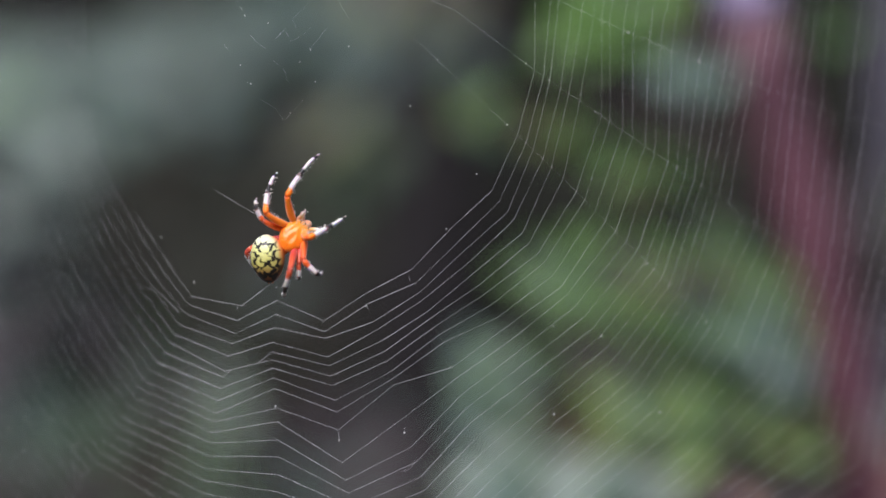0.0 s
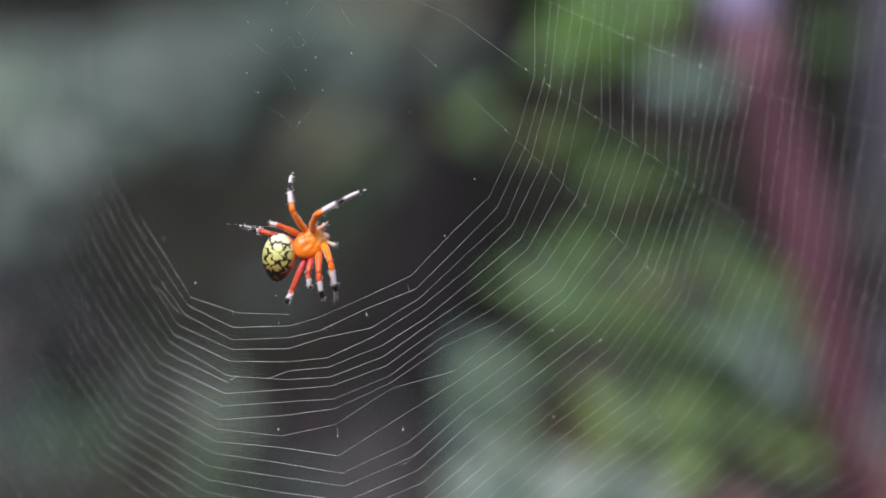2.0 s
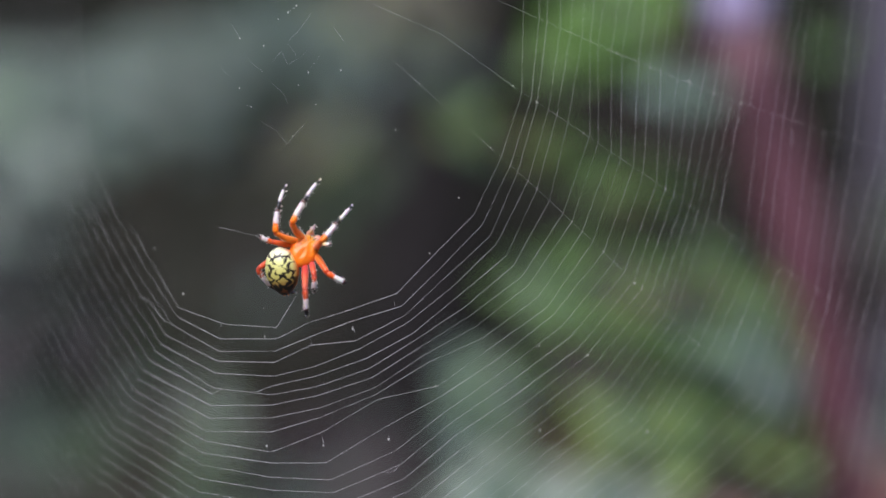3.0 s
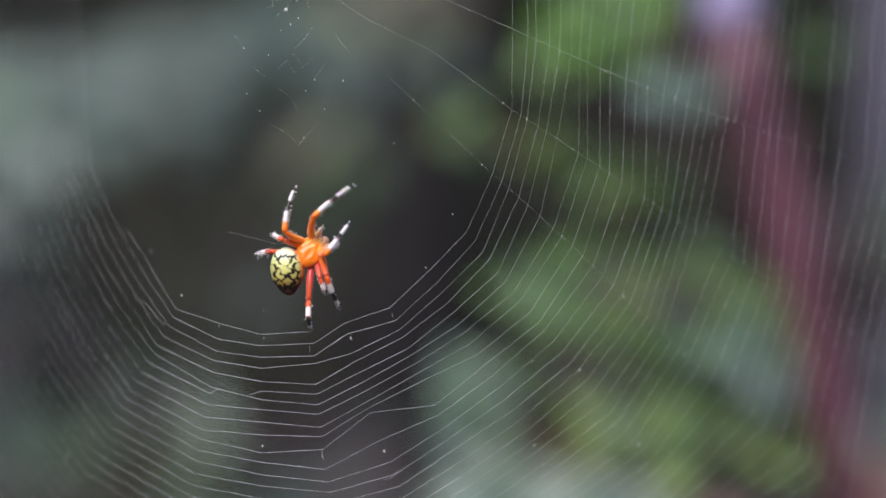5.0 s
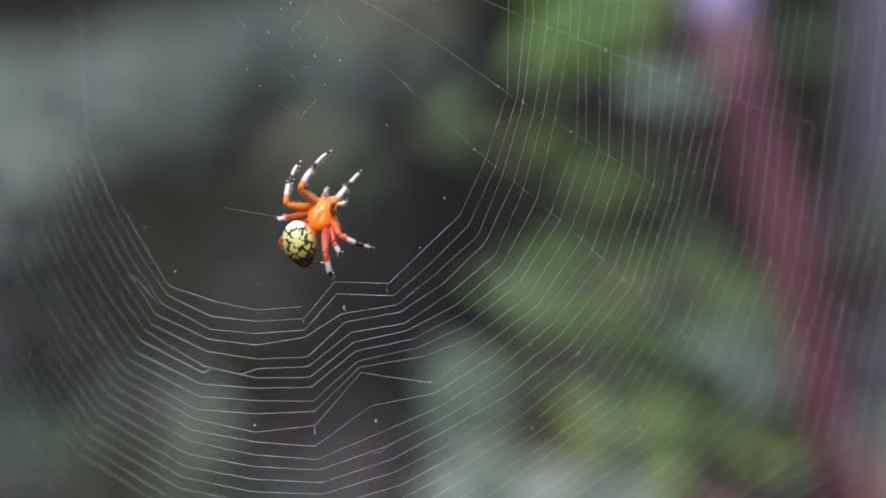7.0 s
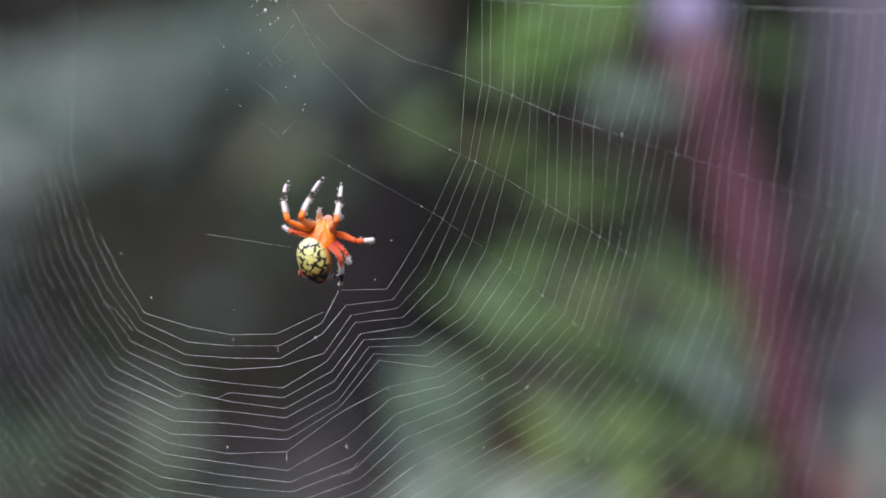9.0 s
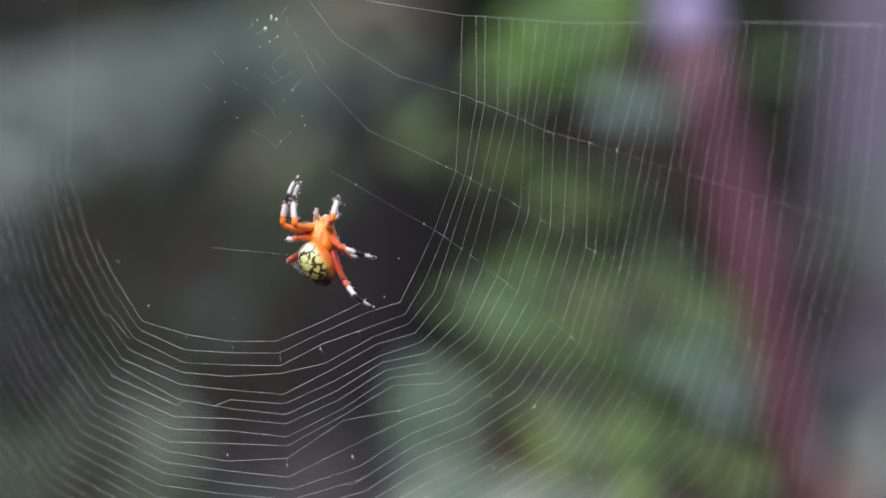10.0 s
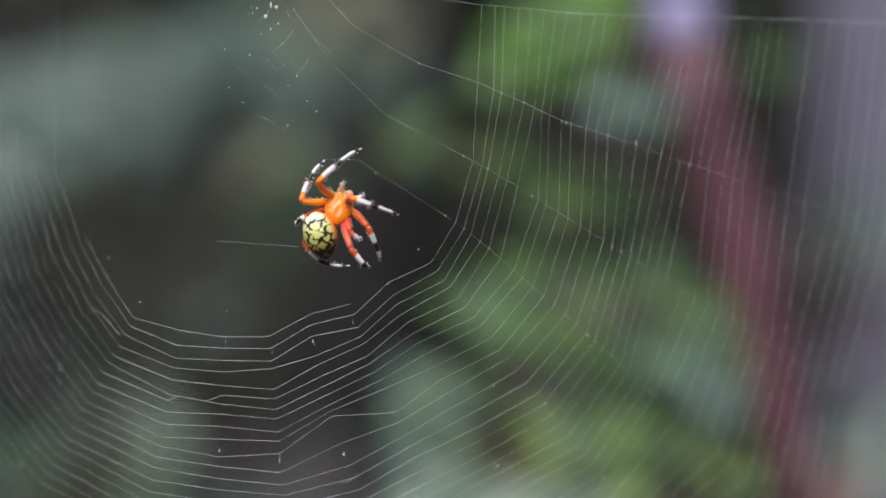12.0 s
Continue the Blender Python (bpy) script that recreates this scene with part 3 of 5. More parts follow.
# the radii at rest: points outwards from the innermost turn
RADII = {
    "left_top": [(140, -40), (-140, -90)], "left_high": [(150, 120), (-140, 110)], "left_mid": [(165, 300), (-140, 360)],
    "left_low": [(222, 420), (-140, 640)], "left_foot": [(262, 490), (-100, 880)], "foot": [(308, 560), (60, 1000)],
    "a": [(386, 598), (384, 620), (372, 694), (342, 858), (315, 1000)], "b": [(464, 606), (464, 743), (461, 1000)],
    "c": [(545, 608), (548, 640), (558, 714), (567, 772), (572, 829), (588, 900), (600, 1000)],
    "d": [(612, 558), (622, 613), (640, 645), (655, 710), (673, 770), (700, 833), (755, 1000)],
    "e": [(696, 541), (712, 579), (731, 624), (760, 666), (785, 757), (815, 842), (875, 1000)],
    "f": [(765, 476), (784, 518), (805, 553), (838, 605), (875, 664), (960, 820), (1050, 1000)],
    "g": [(830, 407), (1140, 800), (1330, 1060)], "h": [(875, 305), (985, 402), (1120, 535), (1500, 880)],
    "i": [(910, 190), (1020, 262), (1240, 414), (1640, 670)], "j": [(910, 47), (1075, 122), (1290, 210), (1640, 320)],
    "k": [(905, -95), (1130, -72), (1640, -62)],
}
ORDER = list(RADII)
TURNS = 34
# the even step between turns on the radii that are evenly hung
EVEN = {"left_top": 15, "left_high": 15, "left_mid": 15.5, "left_low": 16.5, "left_foot": 17.5, "foot": 18.5, "g": 22.7}
# uneven turns: how far down (or, on the last four, how far out) each crosses the radius
DOWN = {
    "a": (598, 620, 637, 658, 684, 695, 715, 737, 760, 776, 796, 815, 837, 858), "b": (606, 627, 647, 671, 688, 704, 722, 744, 767, 799, 816, 838, 858, 880),
    "c": (608, 629, 642, 678, 695, 714, 731, 755, 772, 795, 829, 851, 869, 890), "d": (558, 578, 613, 627, 645, 663, 679, 697, 708, 717, 770, 811, 833, 855),
    "e": (541, 563, 579, 592, 612, 624, 638, 652, 666, 714, 732, 757, 777, 797, 820, 842), "f": (476, 500, 518, 536, 553, 572, 587, 605, 625, 644, 664, 685, 705),
}
OUT = {
    "h": (876, 892, 905, 923, 939, 961, 985, 1000, 1018, 1036, 1054, 1072, 1090, 1106, 1120, 1135, 1149, 1164, 1178, 1193, 1208, 1224, 1242), "i": (911, 927, 938, 957, 972, 991, 1029, 1044, 1066, 1083, 1105, 1122, 1145, 1160, 1175, 1190, 1203, 1217, 1233, 1251, 1278, 1300),
    "j": (912, 940, 954, 977, 995, 1015, 1029, 1043, 1066, 1084, 1113, 1132, 1152, 1180, 1201, 1222, 1243, 1258, 1274, 1290, 1305, 1322, 1347, 1365, 1382, 1412, 1437, 1460, 1490, 1535),
    "k": (913, 936, 952, 977, 1000, 1022, 1044, 1064, 1090, 1114, 1134, 1164, 1184, 1218, 1252, 1272, 1286, 1298, 1310, 1330, 1348, 1372, 1396, 1408, 1424, 1442, 1466, 1494, 1528, 1560),
}


def along(points, s):
    for a, b in zip(points, points[1:]):
        a, b = np.array(a, float), np.array(b, float)
        l = np.linalg.norm(b - a)
        if s <= l:
            return a + (b - a) * s / l
        s -= l
    return b + (b - a) / l * s


def crossing(points, axis, value):
    """The point of a radius at that height (axis 1) or distance out (axis 0)."""
    for a, b in zip(points, points[1:]):
        a, b = np.array(a, float), np.array(b, float)
        if value <= b[axis]:
            break
    return a + (b - a) * (value - a[axis]) / (b[axis] - a[axis])


rnd = random.Random(3)
NODE = {}
for name, pts in RADII.items():
    for n in range(TURNS):
        if name in EVEN:
            at = EVEN[name] * (n + (rnd.uniform(-0.14, 0.14) if n else 0))
            NODE[name, n] = along(pts, at)
            continue
        axis, marks = (1, DOWN[name]) if name in DOWN else (0, OUT[name])
        more = n - len(marks) + 1
        step = {"a": 20.5, "b": 21, "c": 21, "d": 22, "e": 21, "f": 19.5, "h": 24, "i": 21, "j": 24, "k": 26}[name]
        NODE[name, n] = crossing(pts, axis, marks[n] if more <= 0 else marks[-1] + step * (more + rnd.uniform(-0.14, 0.14)))

# radii that the spider tugs: where the knot of the innermost turn is at each of TIMES
TUG = {
    "b": (490, 532, 490, 593, 505, 590, 497, 588, 512, 577, 490, 612, 490, 600, 462, 612, 462, 606, 457, 597, 462, 588, 455, 569, 408, 612, 408, 612, 408, 624, 383, 632, 373, 631, 377, 632, 394, 616),
    "c": (573, 568, 575, 600, 585, 597, 570, 592, 562, 563, 566, 589, 545, 572, 556, 608, 548, 608, 545, 596, 550, 582, 538, 564, 495, 612, 495, 612, 495, 625, 469, 632, 458, 631, 462, 631, 480, 617),
    "d": (650, 518, 628, 538, 633, 534, 635, 533, 645, 527, 645, 555, 618, 549, 610, 572, 612, 558, 605, 538, 612, 521, 592, 499, 570, 572, 578, 575, 567, 590, 548, 598, 540, 597, 540, 597, 550, 575),
    "e": (727, 478, 705, 496, 718, 492, 716, 496, 728, 488, 716, 520, 702, 520, 690, 545, 697, 541, 688, 535, 692, 525, 688, 502, 600, 514, 638, 520, 650, 553, 632, 568, 603, 573, 607, 573, 627, 557),
    "f": (803, 400, 780, 420, 790, 418, 790, 420, 800, 412, 788, 446, 773, 446, 763, 476, 765, 473, 757, 468, 760, 458, 752, 440, 685, 512, 706, 507, 708, 535, 680, 540, 680, 535, 663, 528, 688, 500),
}
TUG = {k: with_sway(np.array(v, float).reshape(-1, 2)) for k, v in TUG.items()}
REACH = {"b": 160, "c": 120, "d": 130, "e": 110, "f": 90}


def node_at(name, n, i):
    """Where the knot of turn n on a radius is at the i-th of TIMES."""
    p = FIELD[i](NODE[name, n])[0]
    if name in TUG:
        first = FIELD[i](NODE[name, 0])[0]
        far = np.linalg.norm(NODE[name, n] - NODE[name, 0])
        p = p + (TUG[name][i] - first) * math.exp(-far / REACH[name])
    return p


web = thing("spider_web", (0, FOCUS, EYE), "fine whitish orb web half finished, strung aslant in the air", "spider web")
WEB0 = Matrix.Translation((0, -FOCUS, -EYE))
TRACKS = []            # moving threads and their rows, keyed in motions()


def rod_mesh(length, radius):
    bm = bmesh.new()
    tube(bm, [(0, 0, 0), (0, 0, length)], radius, 5, False)
    return mesh_of("thread", bm, SILK)


def aim(a, b):
    """A pose at a whose z runs to b."""
    d = (b - a).normalized()
    q = d.to_track_quat("Z", "Y")
    return Matrix.Translation(a) @ q.to_matrix().to_4x4()


def thread(name, ends, radius, halves=False):
    """A straight thread whose two ends move; ends: pairs of points at each of TIMES. In two sliding halves where it stretches much."""
    lens = [(b - a).length for a, b in ends]
    if halves:
        lo = min(lens)
        span = min(max(max(lens) * 0.5, lo * 0.55), lo)
        for flip in (0, 1):
            ob = part(name, rod_mesh(span, radius), None, web)
            TRACKS.append((ob, [(t, WEB0 @ (aim(b, a) if flip else aim(a, b))) for t, (a, b) in zip(TIMES, ends)]))
    else:
        ob = part(name, rod_mesh(sorted(lens)[len(lens) // 2] * 1.01, radius), None, web)
        TRACKS.append((ob, [(t, WEB0 @ aim(a, b)) for t, (a, b) in zip(TIMES, ends)]))


CACHE = {}


def spot(name, n, i):
    if (name, n, i) not in CACHE:
        CACHE[name, n, i] = place(TIMES[i], *node_at(name, n, i))
    return CACHE[name, n, i]


THIN = 0.000024
for lo, hi in zip(ORDER, ORDER[1:]):
    left = lo.startswith("left")
    for n in range(0, 26 if left else 18 if hi in "abcd" else 24 if hi == "e" else 28 if hi in "fg" else TURNS):
        if lo in "hij" and n > 4 and rnd.random() < 0.05:
            continue
        if lo == "a" and n in (4, 5):
            continue
        girth = 0.0000105 if lo in ("left_top", "left_high") else (0.0000092 if n < 8 else 0.0000135) if left else 0.0000175 if lo == "foot" and n > 6 else THIN if hi in "abcde" else 0.0000185 if hi in "fg" and n < 14 else 0.0000128 if n < 13 else 0.0000115
        thread("spiral_thread", [(spot(lo, n, i), spot(hi, n, i)) for i in range(len(TIMES))], girth * (1.15 if n < 7 else 0.97 if n < 10 or hi in "efghijk" else 0.95) * (0.75 + 0.45 * rnd.random()), True)

# two turns that run together for a stretch
def between(n, m, s, i):
    return spot("a", n, i).lerp(spot("b", m, i), s)


for one, two in (((4, 4, 0.0), (4, 5, 0.15)), ((5, 5, 0.0), (4, 5, 0.15)), ((4, 5, 0.15), (4, 5, 0.7)), ((4, 5, 0.7), (4, 4, 1.0)), ((4, 5, 0.7), (5, 5, 1.0))):
    thread("spiral_thread", [(between(*one, i), between(*two, i)) for i in range(len(TIMES))], THIN, True)

# the radii that show, in straight lengths from knot to knot, with beads of glue at the crossings
for name in "hijk":
    marks = [0, 4, 8, 12, 17, 23, 33]
    for a, b in zip(marks, marks[1:]):
        thread("radius_thread", [(spot(name, a, i), spot(name, b, i)) for i in range(len(TIMES))], {"h": 0.000007, "i": 0.000008, "j": 0.000013, "k": 0.000018}[name] * (1 if a < 12 or name == "k" else 0.55))
    for n in range(0, 18):
        if rnd.random() < 0.25:
            continue
        bm = bmesh.new()
        r = rnd.uniform(0.4, 0.95) * UNIT
        blob(bm, (0, 0, 0), (r * rnd.uniform(0.9, 2.2), r, r), 8, 6)
        ob = part("glue_bead", bm, DUST, web)
        TRACKS.append((ob, [(t, WEB0 @ Matrix.Translation(spot(name, n, i) + Vector((0, -0.00005, 0))) @ Matrix.Rotation(radians(30), 4, "Y")) for i, t in enumerate(TIMES)]))

# inner radii from the hub outwards
def loose(u, v, i):
    return place(TIMES[i], *FIELD[i](np.array((u, v), float))[0])


HUB_KNOT, LOOP_KNOT = KNOTS[9], KNOTS[-1]


def near_hub(u, v, i):
    """The loose silk round the hub keeps its shape: it swings between the hub and its lowest loop."""
    s = min(max((v - 10) / 244, -0.3), 1.1)
    d = (HUB_KNOT[i] - HUB_KNOT[REST]) * (1 - s) + (LOOP_KNOT[i] - LOOP_KNOT[REST]) * s
    return place(TIMES[i], u + d[0], v + d[1])


def strand(points, radius, name="radius_thread", way=loose):
    """A thread through points of the web at rest, in straight lengths that sway with it."""
    for p, q in zip(points, points[1:]):
        thread(name, [(way(*p, i), way(*q, i)) for i in range(len(TIMES))], radius)


strand([(560, -30), (655, 32), (770, 88), (910, 190)], 0.000009)
# one whose inner end is drawn aside by a foreleg from 10.5 s on: seconds, its bend and the end at the foot
DRAWN = {10.5: (587, 307, 549, 289), 11.0: (588, 299, 546, 313), 11.5: (605, 293, 541, 300), 12.0: (634, 283, 574, 282)}
INWARD = [(place(t, *DRAWN[t][:2]) if t in DRAWN else loose(735, 175, i), loose(875, 305, i)) for i, t in enumerate(TIMES)]
thread("radius_thread", INWARD, 0.000006)
thread("radius_thread", [(a, place(t, *DRAWN[t][2:]) if t in DRAWN else a + (a - b) * 0.3) for t, (a, b) in zip(TIMES, INWARD)], 0.0000075)
strand([(620, -85), (690, -48), (815, 5), (910, 47)], 0.000012)
strand([(700, -115), (905, -95)], 0.00002)
strand([(1425, -66), (1640, -62), (1800, -52)], 0.00002)
# the loose turns of scaffold silk left round the hub
for pts in ([(450, 115), (462, 126), (480, 137)], [(497, 155), (512, 166), (522, 176), (528, 190)], [(482, 217), (500, 226), (513, 233)], [(513, 233), (524, 245), (531, 254)],
            [(531, 254), (546, 236), (562, 218)], [(558, 42), (549, 56), (538, 70), (520, 88)], [(556, 97), (552, 106), (541, 115), (523, 125)], [(520, 90), (538, 113)], [(583, 103), (570, 122), (556, 138)],
            [(495, 120), (510, 104), (523, 125)], [(516, 41), (531, 31)], [(470, 15), (486, 8)], [(492, 26), (503, 18), (509, 16)], [(484, -6), (486, 8)], [(546, 0), (550, 14)],
            [(579, 38), (581, 46)], [(598, 58), (602, 68), (622, 90)], [(435, 83), (418, 60)], [(405, 130), (418, 142)], [(455, 190), (468, 196)], [(509, 16), (519, -8), (528, -3)], [(528, -3), (546, -30)]):
    strand(pts, 0.0000085, "scaffold_thread", near_hub)

# joined turns and loose ends
for pts in ([(240, 527), (256, 531), (290, 573)], [(675, 843), (690, 842), (704, 826)]):
    strand(pts, 0.000017, "spiral_thread")
for pts in ([(548, 606), (549, 615)], [(570, 797), (571, 811)], [(697, 548), (698, 556)], [(388, 571), (388, 577)], [(680, 785), (683, 794)], [(622, 585), (625, 596)]):
    strand(pts, 0.000018, "loose_end")

# specks of dust and husks caught in the web
rnd = random.Random(21)
SPECKS = [(1029, 653, 3.0), (946, 638, 2.0), (948, 787, 2.4), (1133, 786, 2.6), (1215, 625, 2.2), (1108, 525, 2.0), (463, 787, 2.4), (622, 590, 2.6),
          (680, 791, 2.6), (322, 520, 2.4), (270, 442, 2.0), (467, 595, 1.8), (467, 545, 1.4), (804, 376, 2.2), (700, 250, 1.6), (857, 289, 2.4), (509, 16, 6.5), (528, -3, 6.0), (519, -8, 4.2),
          (494, -2, 2.0), (517, 41, 2.0), (531, 30, 2.0), (486, 8, 1.6), (440, 163, 2.0), (435, 83, 1.7), (500, 52, 1.6), (560, 138, 1.8), (577, 190, 1.7), (544, 158, 1.7), (478, 95, 1.7), (463, 193, 2.2), (121, 803, 2.2), (190, 630, 2.0), (540, 240, 1.5), (757, 470, 2.0), (570, 806, 2.0), (770, 712, 2.2), (895, 179, 2.4),
          (937, 208, 2.2), (1018, 262, 2.0), (1160, 358, 2.2), (1290, 209, 2.2), (1075, 122, 2.2), (1200, 170, 2.2), (610, 140, 1.8), (735, 174, 1.8)]
for u, v, r in SPECKS:
    bm = bmesh.new()
    blob(bm, (0, 0, 0), (r * UNIT * 0.5, r * UNIT * 0.5, r * UNIT * rnd.uniform(0.6, 1.2)), 8, 6)
    for w in bm.verts:
        w.co *= 1 + 0.35 * noise.noise(w.co * 9000 + Vector((u, v, 0)))
    ob = part("dust_speck", bm, DUST, web)
    TRACKS.append((ob, [(t, WEB0 @ Matrix.Translation((near_hub if 400 < u < 600 and v < 260 else loose)(u, v, i) + Vector((0, -0.0001, 0)))) for i, t in enumerate(TIMES)]))


# the newest turn, inside the others: its finished part
def inner(name, i):
    """The knot of the turn now being laid, a little inside the first full one."""
    du, dv = {"left_low": (8, -14), "left_foot": (4, -22), "foot": (4, -15), "a": (8, -26), "b": (0, -20), "c": (-5, -21), "d": (2, -20), "e": (-8, -18)}[name]
    p = node_at(name, 0, i)
    return place(TIMES[i], p[0] + du, p[1] + dv)


for lo, hi in (("left_low", "left_foot"), ("left_foot", "foot"), ("foot", "a")):
    thread("spiral_thread", [(inner(lo, i), inner(hi, i)) for i in range(len(TIMES))], THIN * (1.0 if lo == "foot" else 0.6), True)

# ---- the spider ----
U = UNIT * 0.98


def part_ramp(name, stops, axis_length, rough=0.4, grain=2500.0, mottle=0.2, sheen=0.45, relief=0.6):
    """A colour that changes along the z of a piece, with slight mottling; stops: place from 0 to 1 and colour."""
    m, tree, b = shader(name, rough)
    co = tree.nodes.new("ShaderNodeTexCoord")
    sep = tree.nodes.new("ShaderNodeSeparateXYZ")
    tree.links.new(co.outputs["Object"], sep.inputs[0])
    fine = node(tree, "ShaderNodeTexNoise", Scale=grain, Detail=3.0)
    tree.links.new(co.outputs["Object"], fine.inputs["Vector"])
    s = node(tree, "ShaderNodeMath")
    s.operation = "MULTIPLY_ADD"
    tree.links.new(sep.outputs["Z"], s.inputs[0])
    s.inputs[1].default_value = 1 / axis_length
    w = node(tree, "ShaderNodeMath")
    w.operation = "MULTIPLY_ADD"
    tree.links.new(fine.outputs["Fac"], w.inputs[0])
    w.inputs[1].default_value = mottle
    w.inputs[2].default_value = -0.5 * mottle
    tree.links.new(w.outputs[0], s.inputs[2])
    r = ramp(tree, s.outputs[0], stops)
    tree.links.new(r.outputs[0], b.inputs["Base Color"])
    bump(tree, b, fine.outputs["Fac"], relief, 0.00011)
    b.inputs["Sheen Weight"].default_value = sheen
    b.inputs["Sheen Roughness"].default_value = 0.4
    b.inputs["Sheen Tint"].default_value = (1.0, 0.9, 0.92, 1)
    b.inputs["Subsurface Weight"].default_value = 0.35
    b.inputs["Subsurface Radius"].default_value = (0.0012, 0.0005, 0.0001)
    b.inputs["Subsurface Scale"].default_value = 0.5
    return m


# DEEP is the hind legs' red, darkened further for the shade on them
ORANGE, DEEP, WHITE, BLACK = (1.0, 0.225, 0.006), (0.62, 0.09, 0.022), (0.75, 0.67, 0.69), (0.012, 0.010, 0.010)
L_FEMUR, L_TIBIA, L_FOOT = 60, 46, 58


def leg_paints(w, u, tag, base):
    ring = 0.13 if tag in ("l1", "r1") else 0.24 if tag == "l2" else 0.33
    red = 0.26 if tag in ("l1", "r1") else 0.36
    edge = (0.10, 0.03, 0.02)
    # hind thighs: own dark red at the hip, deepened to paint in shade
    hip_tone = [0.52, 0.045, 0.04] if base == DEEP else [base[0], min(base[1] * 1.5, 1), base[2]]
    knee = [base[0] * 0.72, base[1] * 0.5, base[2] * 0.7]
    return (part_ramp("femur_" + tag, [(0.0, hip_tone), (0.35, hip_tone), (0.72, base), (0.9, base), (1.0, knee)], L_FEMUR * w, mottle=0.5),
            part_ramp("tibia_" + tag, [(0.0, knee), (0.08, base), (red, base), (red + 0.06, WHITE), (0.86, WHITE), (0.93, edge)], L_TIBIA * u, sheen=0.12),
            part_ramp("foot_" + tag, [(0.0, BLACK), (ring, BLACK), (ring + 0.06, WHITE), (0.70, WHITE), (0.76, BLACK), (0.86, BLACK), (0.92, WHITE)], L_FOOT * u, sheen=0.03))


def marbled():
    """Pale yellow with dark wavy marbling that closes up towards the rear, orange flanks."""
    m, tree, b = shader("marbled_abdomen", 0.38)
    co = tree.nodes.new("ShaderNodeTexCoord")
    warp = node(tree, "ShaderNodeTexNoise", Scale=520.0, Detail=2.0)
    tree.links.new(co.outputs["Object"], warp.inputs["Vector"])
    mix = tree.nodes.new("ShaderNodeVectorMath")
    mix.operation = "MULTIPLY_ADD"
    tree.links.new(warp.outputs["Color"], mix.inputs[0])
    mix.inputs[1].default_value = (0.0021, 0.0021, 0.0021)
    shift = tree.nodes.new("ShaderNodeVectorMath")
    shift.operation = "SUBTRACT"
    tree.links.new(co.outputs["Object"], shift.inputs[0])
    shift.inputs[1].default_value = (0.00105, 0.00105, 0.00105)
    tree.links.new(shift.outputs[0], mix.inputs[2])
    fold = tree.nodes.new("ShaderNodeSeparateXYZ")
    tree.links.new(mix.outputs[0], fold.inputs[0])
    half = node(tree, "ShaderNodeMath")
    half.operation = "ABSOLUTE"
    tree.links.new(fold.outputs["X"], half.inputs[0])
    both = tree.nodes.new("ShaderNodeCombineXYZ")
    tree.links.new(half.outputs[0], both.inputs["X"])
    tree.links.new(fold.outputs["Y"], both.inputs["Y"])
    tree.links.new(fold.outputs["Z"], both.inputs["Z"])
    # wavy dark lines down the back, two on each side of the middle, and looser ones on the flanks
    def calc(kind, one, two, three=0.0):
        n = tree.nodes.new("ShaderNodeMath")
        n.operation = kind
        for k, v in enumerate((one, two, three)):
            if isinstance(v, float):
                n.inputs[k].default_value = v
            else:
                tree.links.new(v, n.inputs[k])
        return n.outputs[0]

    runs = []
    for away, swing, waves, phase in ((7.5, 4.8, 4.4, 0.4), (19.0, 4.2, 5.0, 1.6)):
        turns = calc("SINE", calc("MULTIPLY_ADD", fold.outputs["Z"], 6.283 * waves / (87 * U), phase), 0.0)
        line = calc("MULTIPLY_ADD", turns, swing * U, away * U)
        runs.append(calc("ABSOLUTE", calc("SUBTRACT", half.outputs[0], line), 0.0))
    near = calc("MINIMUM", runs[0], runs[1])
    cells = node(tree, "ShaderNodeTexNoise", Scale=680.0, Detail=1.4, Roughness=0.45)
    tree.links.new(both.outputs[0], cells.inputs["Vector"])
    rough_line = calc("MULTIPLY_ADD", calc("SUBTRACT", cells.outputs["Fac"], 0.5), 0.24, calc("MULTIPLY", near, 0.015 / U))
    dist = node(tree, "ShaderNodeMath")
    dist.operation = "MAXIMUM"
    tree.links.new(rough_line, dist.inputs[0])
    dist.inputs[1].default_value = 0.0
    sep = tree.nodes.new("ShaderNodeSeparateXYZ")
    tree.links.new(co.outputs["Object"], sep.inputs[0])
    # wider marks towards the rear (down the body)
    rear = node(tree, "ShaderNodeMapRange")
    for key, value in (("From Min", -0.0045), ("From Max", 0.0042), ("To Min", 0.074), ("To Max", 0.018)):
        rear.inputs[key].default_value = value
    tree.links.new(sep.outputs["Z"], rear.inputs["Value"])
    gap = node(tree, "ShaderNodeTexNoise", Scale=420.0, Detail=1.0)
    tree.links.new(co.outputs["Object"], gap.inputs["Vector"])
    broken = node(tree, "ShaderNodeMath")
    broken.operation = "MULTIPLY_ADD"
    tree.links.new(gap.outputs["Fac"], broken.inputs[0])
    broken.inputs[1].default_value = 0.09
    broken.inputs[2].default_value = -0.035
    width = node(tree, "ShaderNodeMath")
    width.operation = "ADD"
    tree.links.new(rear.outputs[0], width.inputs[0])
    tree.links.new(broken.outputs[0], width.inputs[1])
    less = node(tree, "ShaderNodeMath")
    less.operation = "SUBTRACT"
    tree.links.new(width.outputs[0], less.inputs[0])
    tree.links.new(dist.outputs[0], less.inputs[1])
    mask = node(tree, "ShaderNodeMapRange")
    for key, value in (("From Min", -0.008), ("From Max", 0.012)):
        mask.inputs[key].default_value = value
    tree.links.new(less.outputs[0], mask.inputs["Value"])
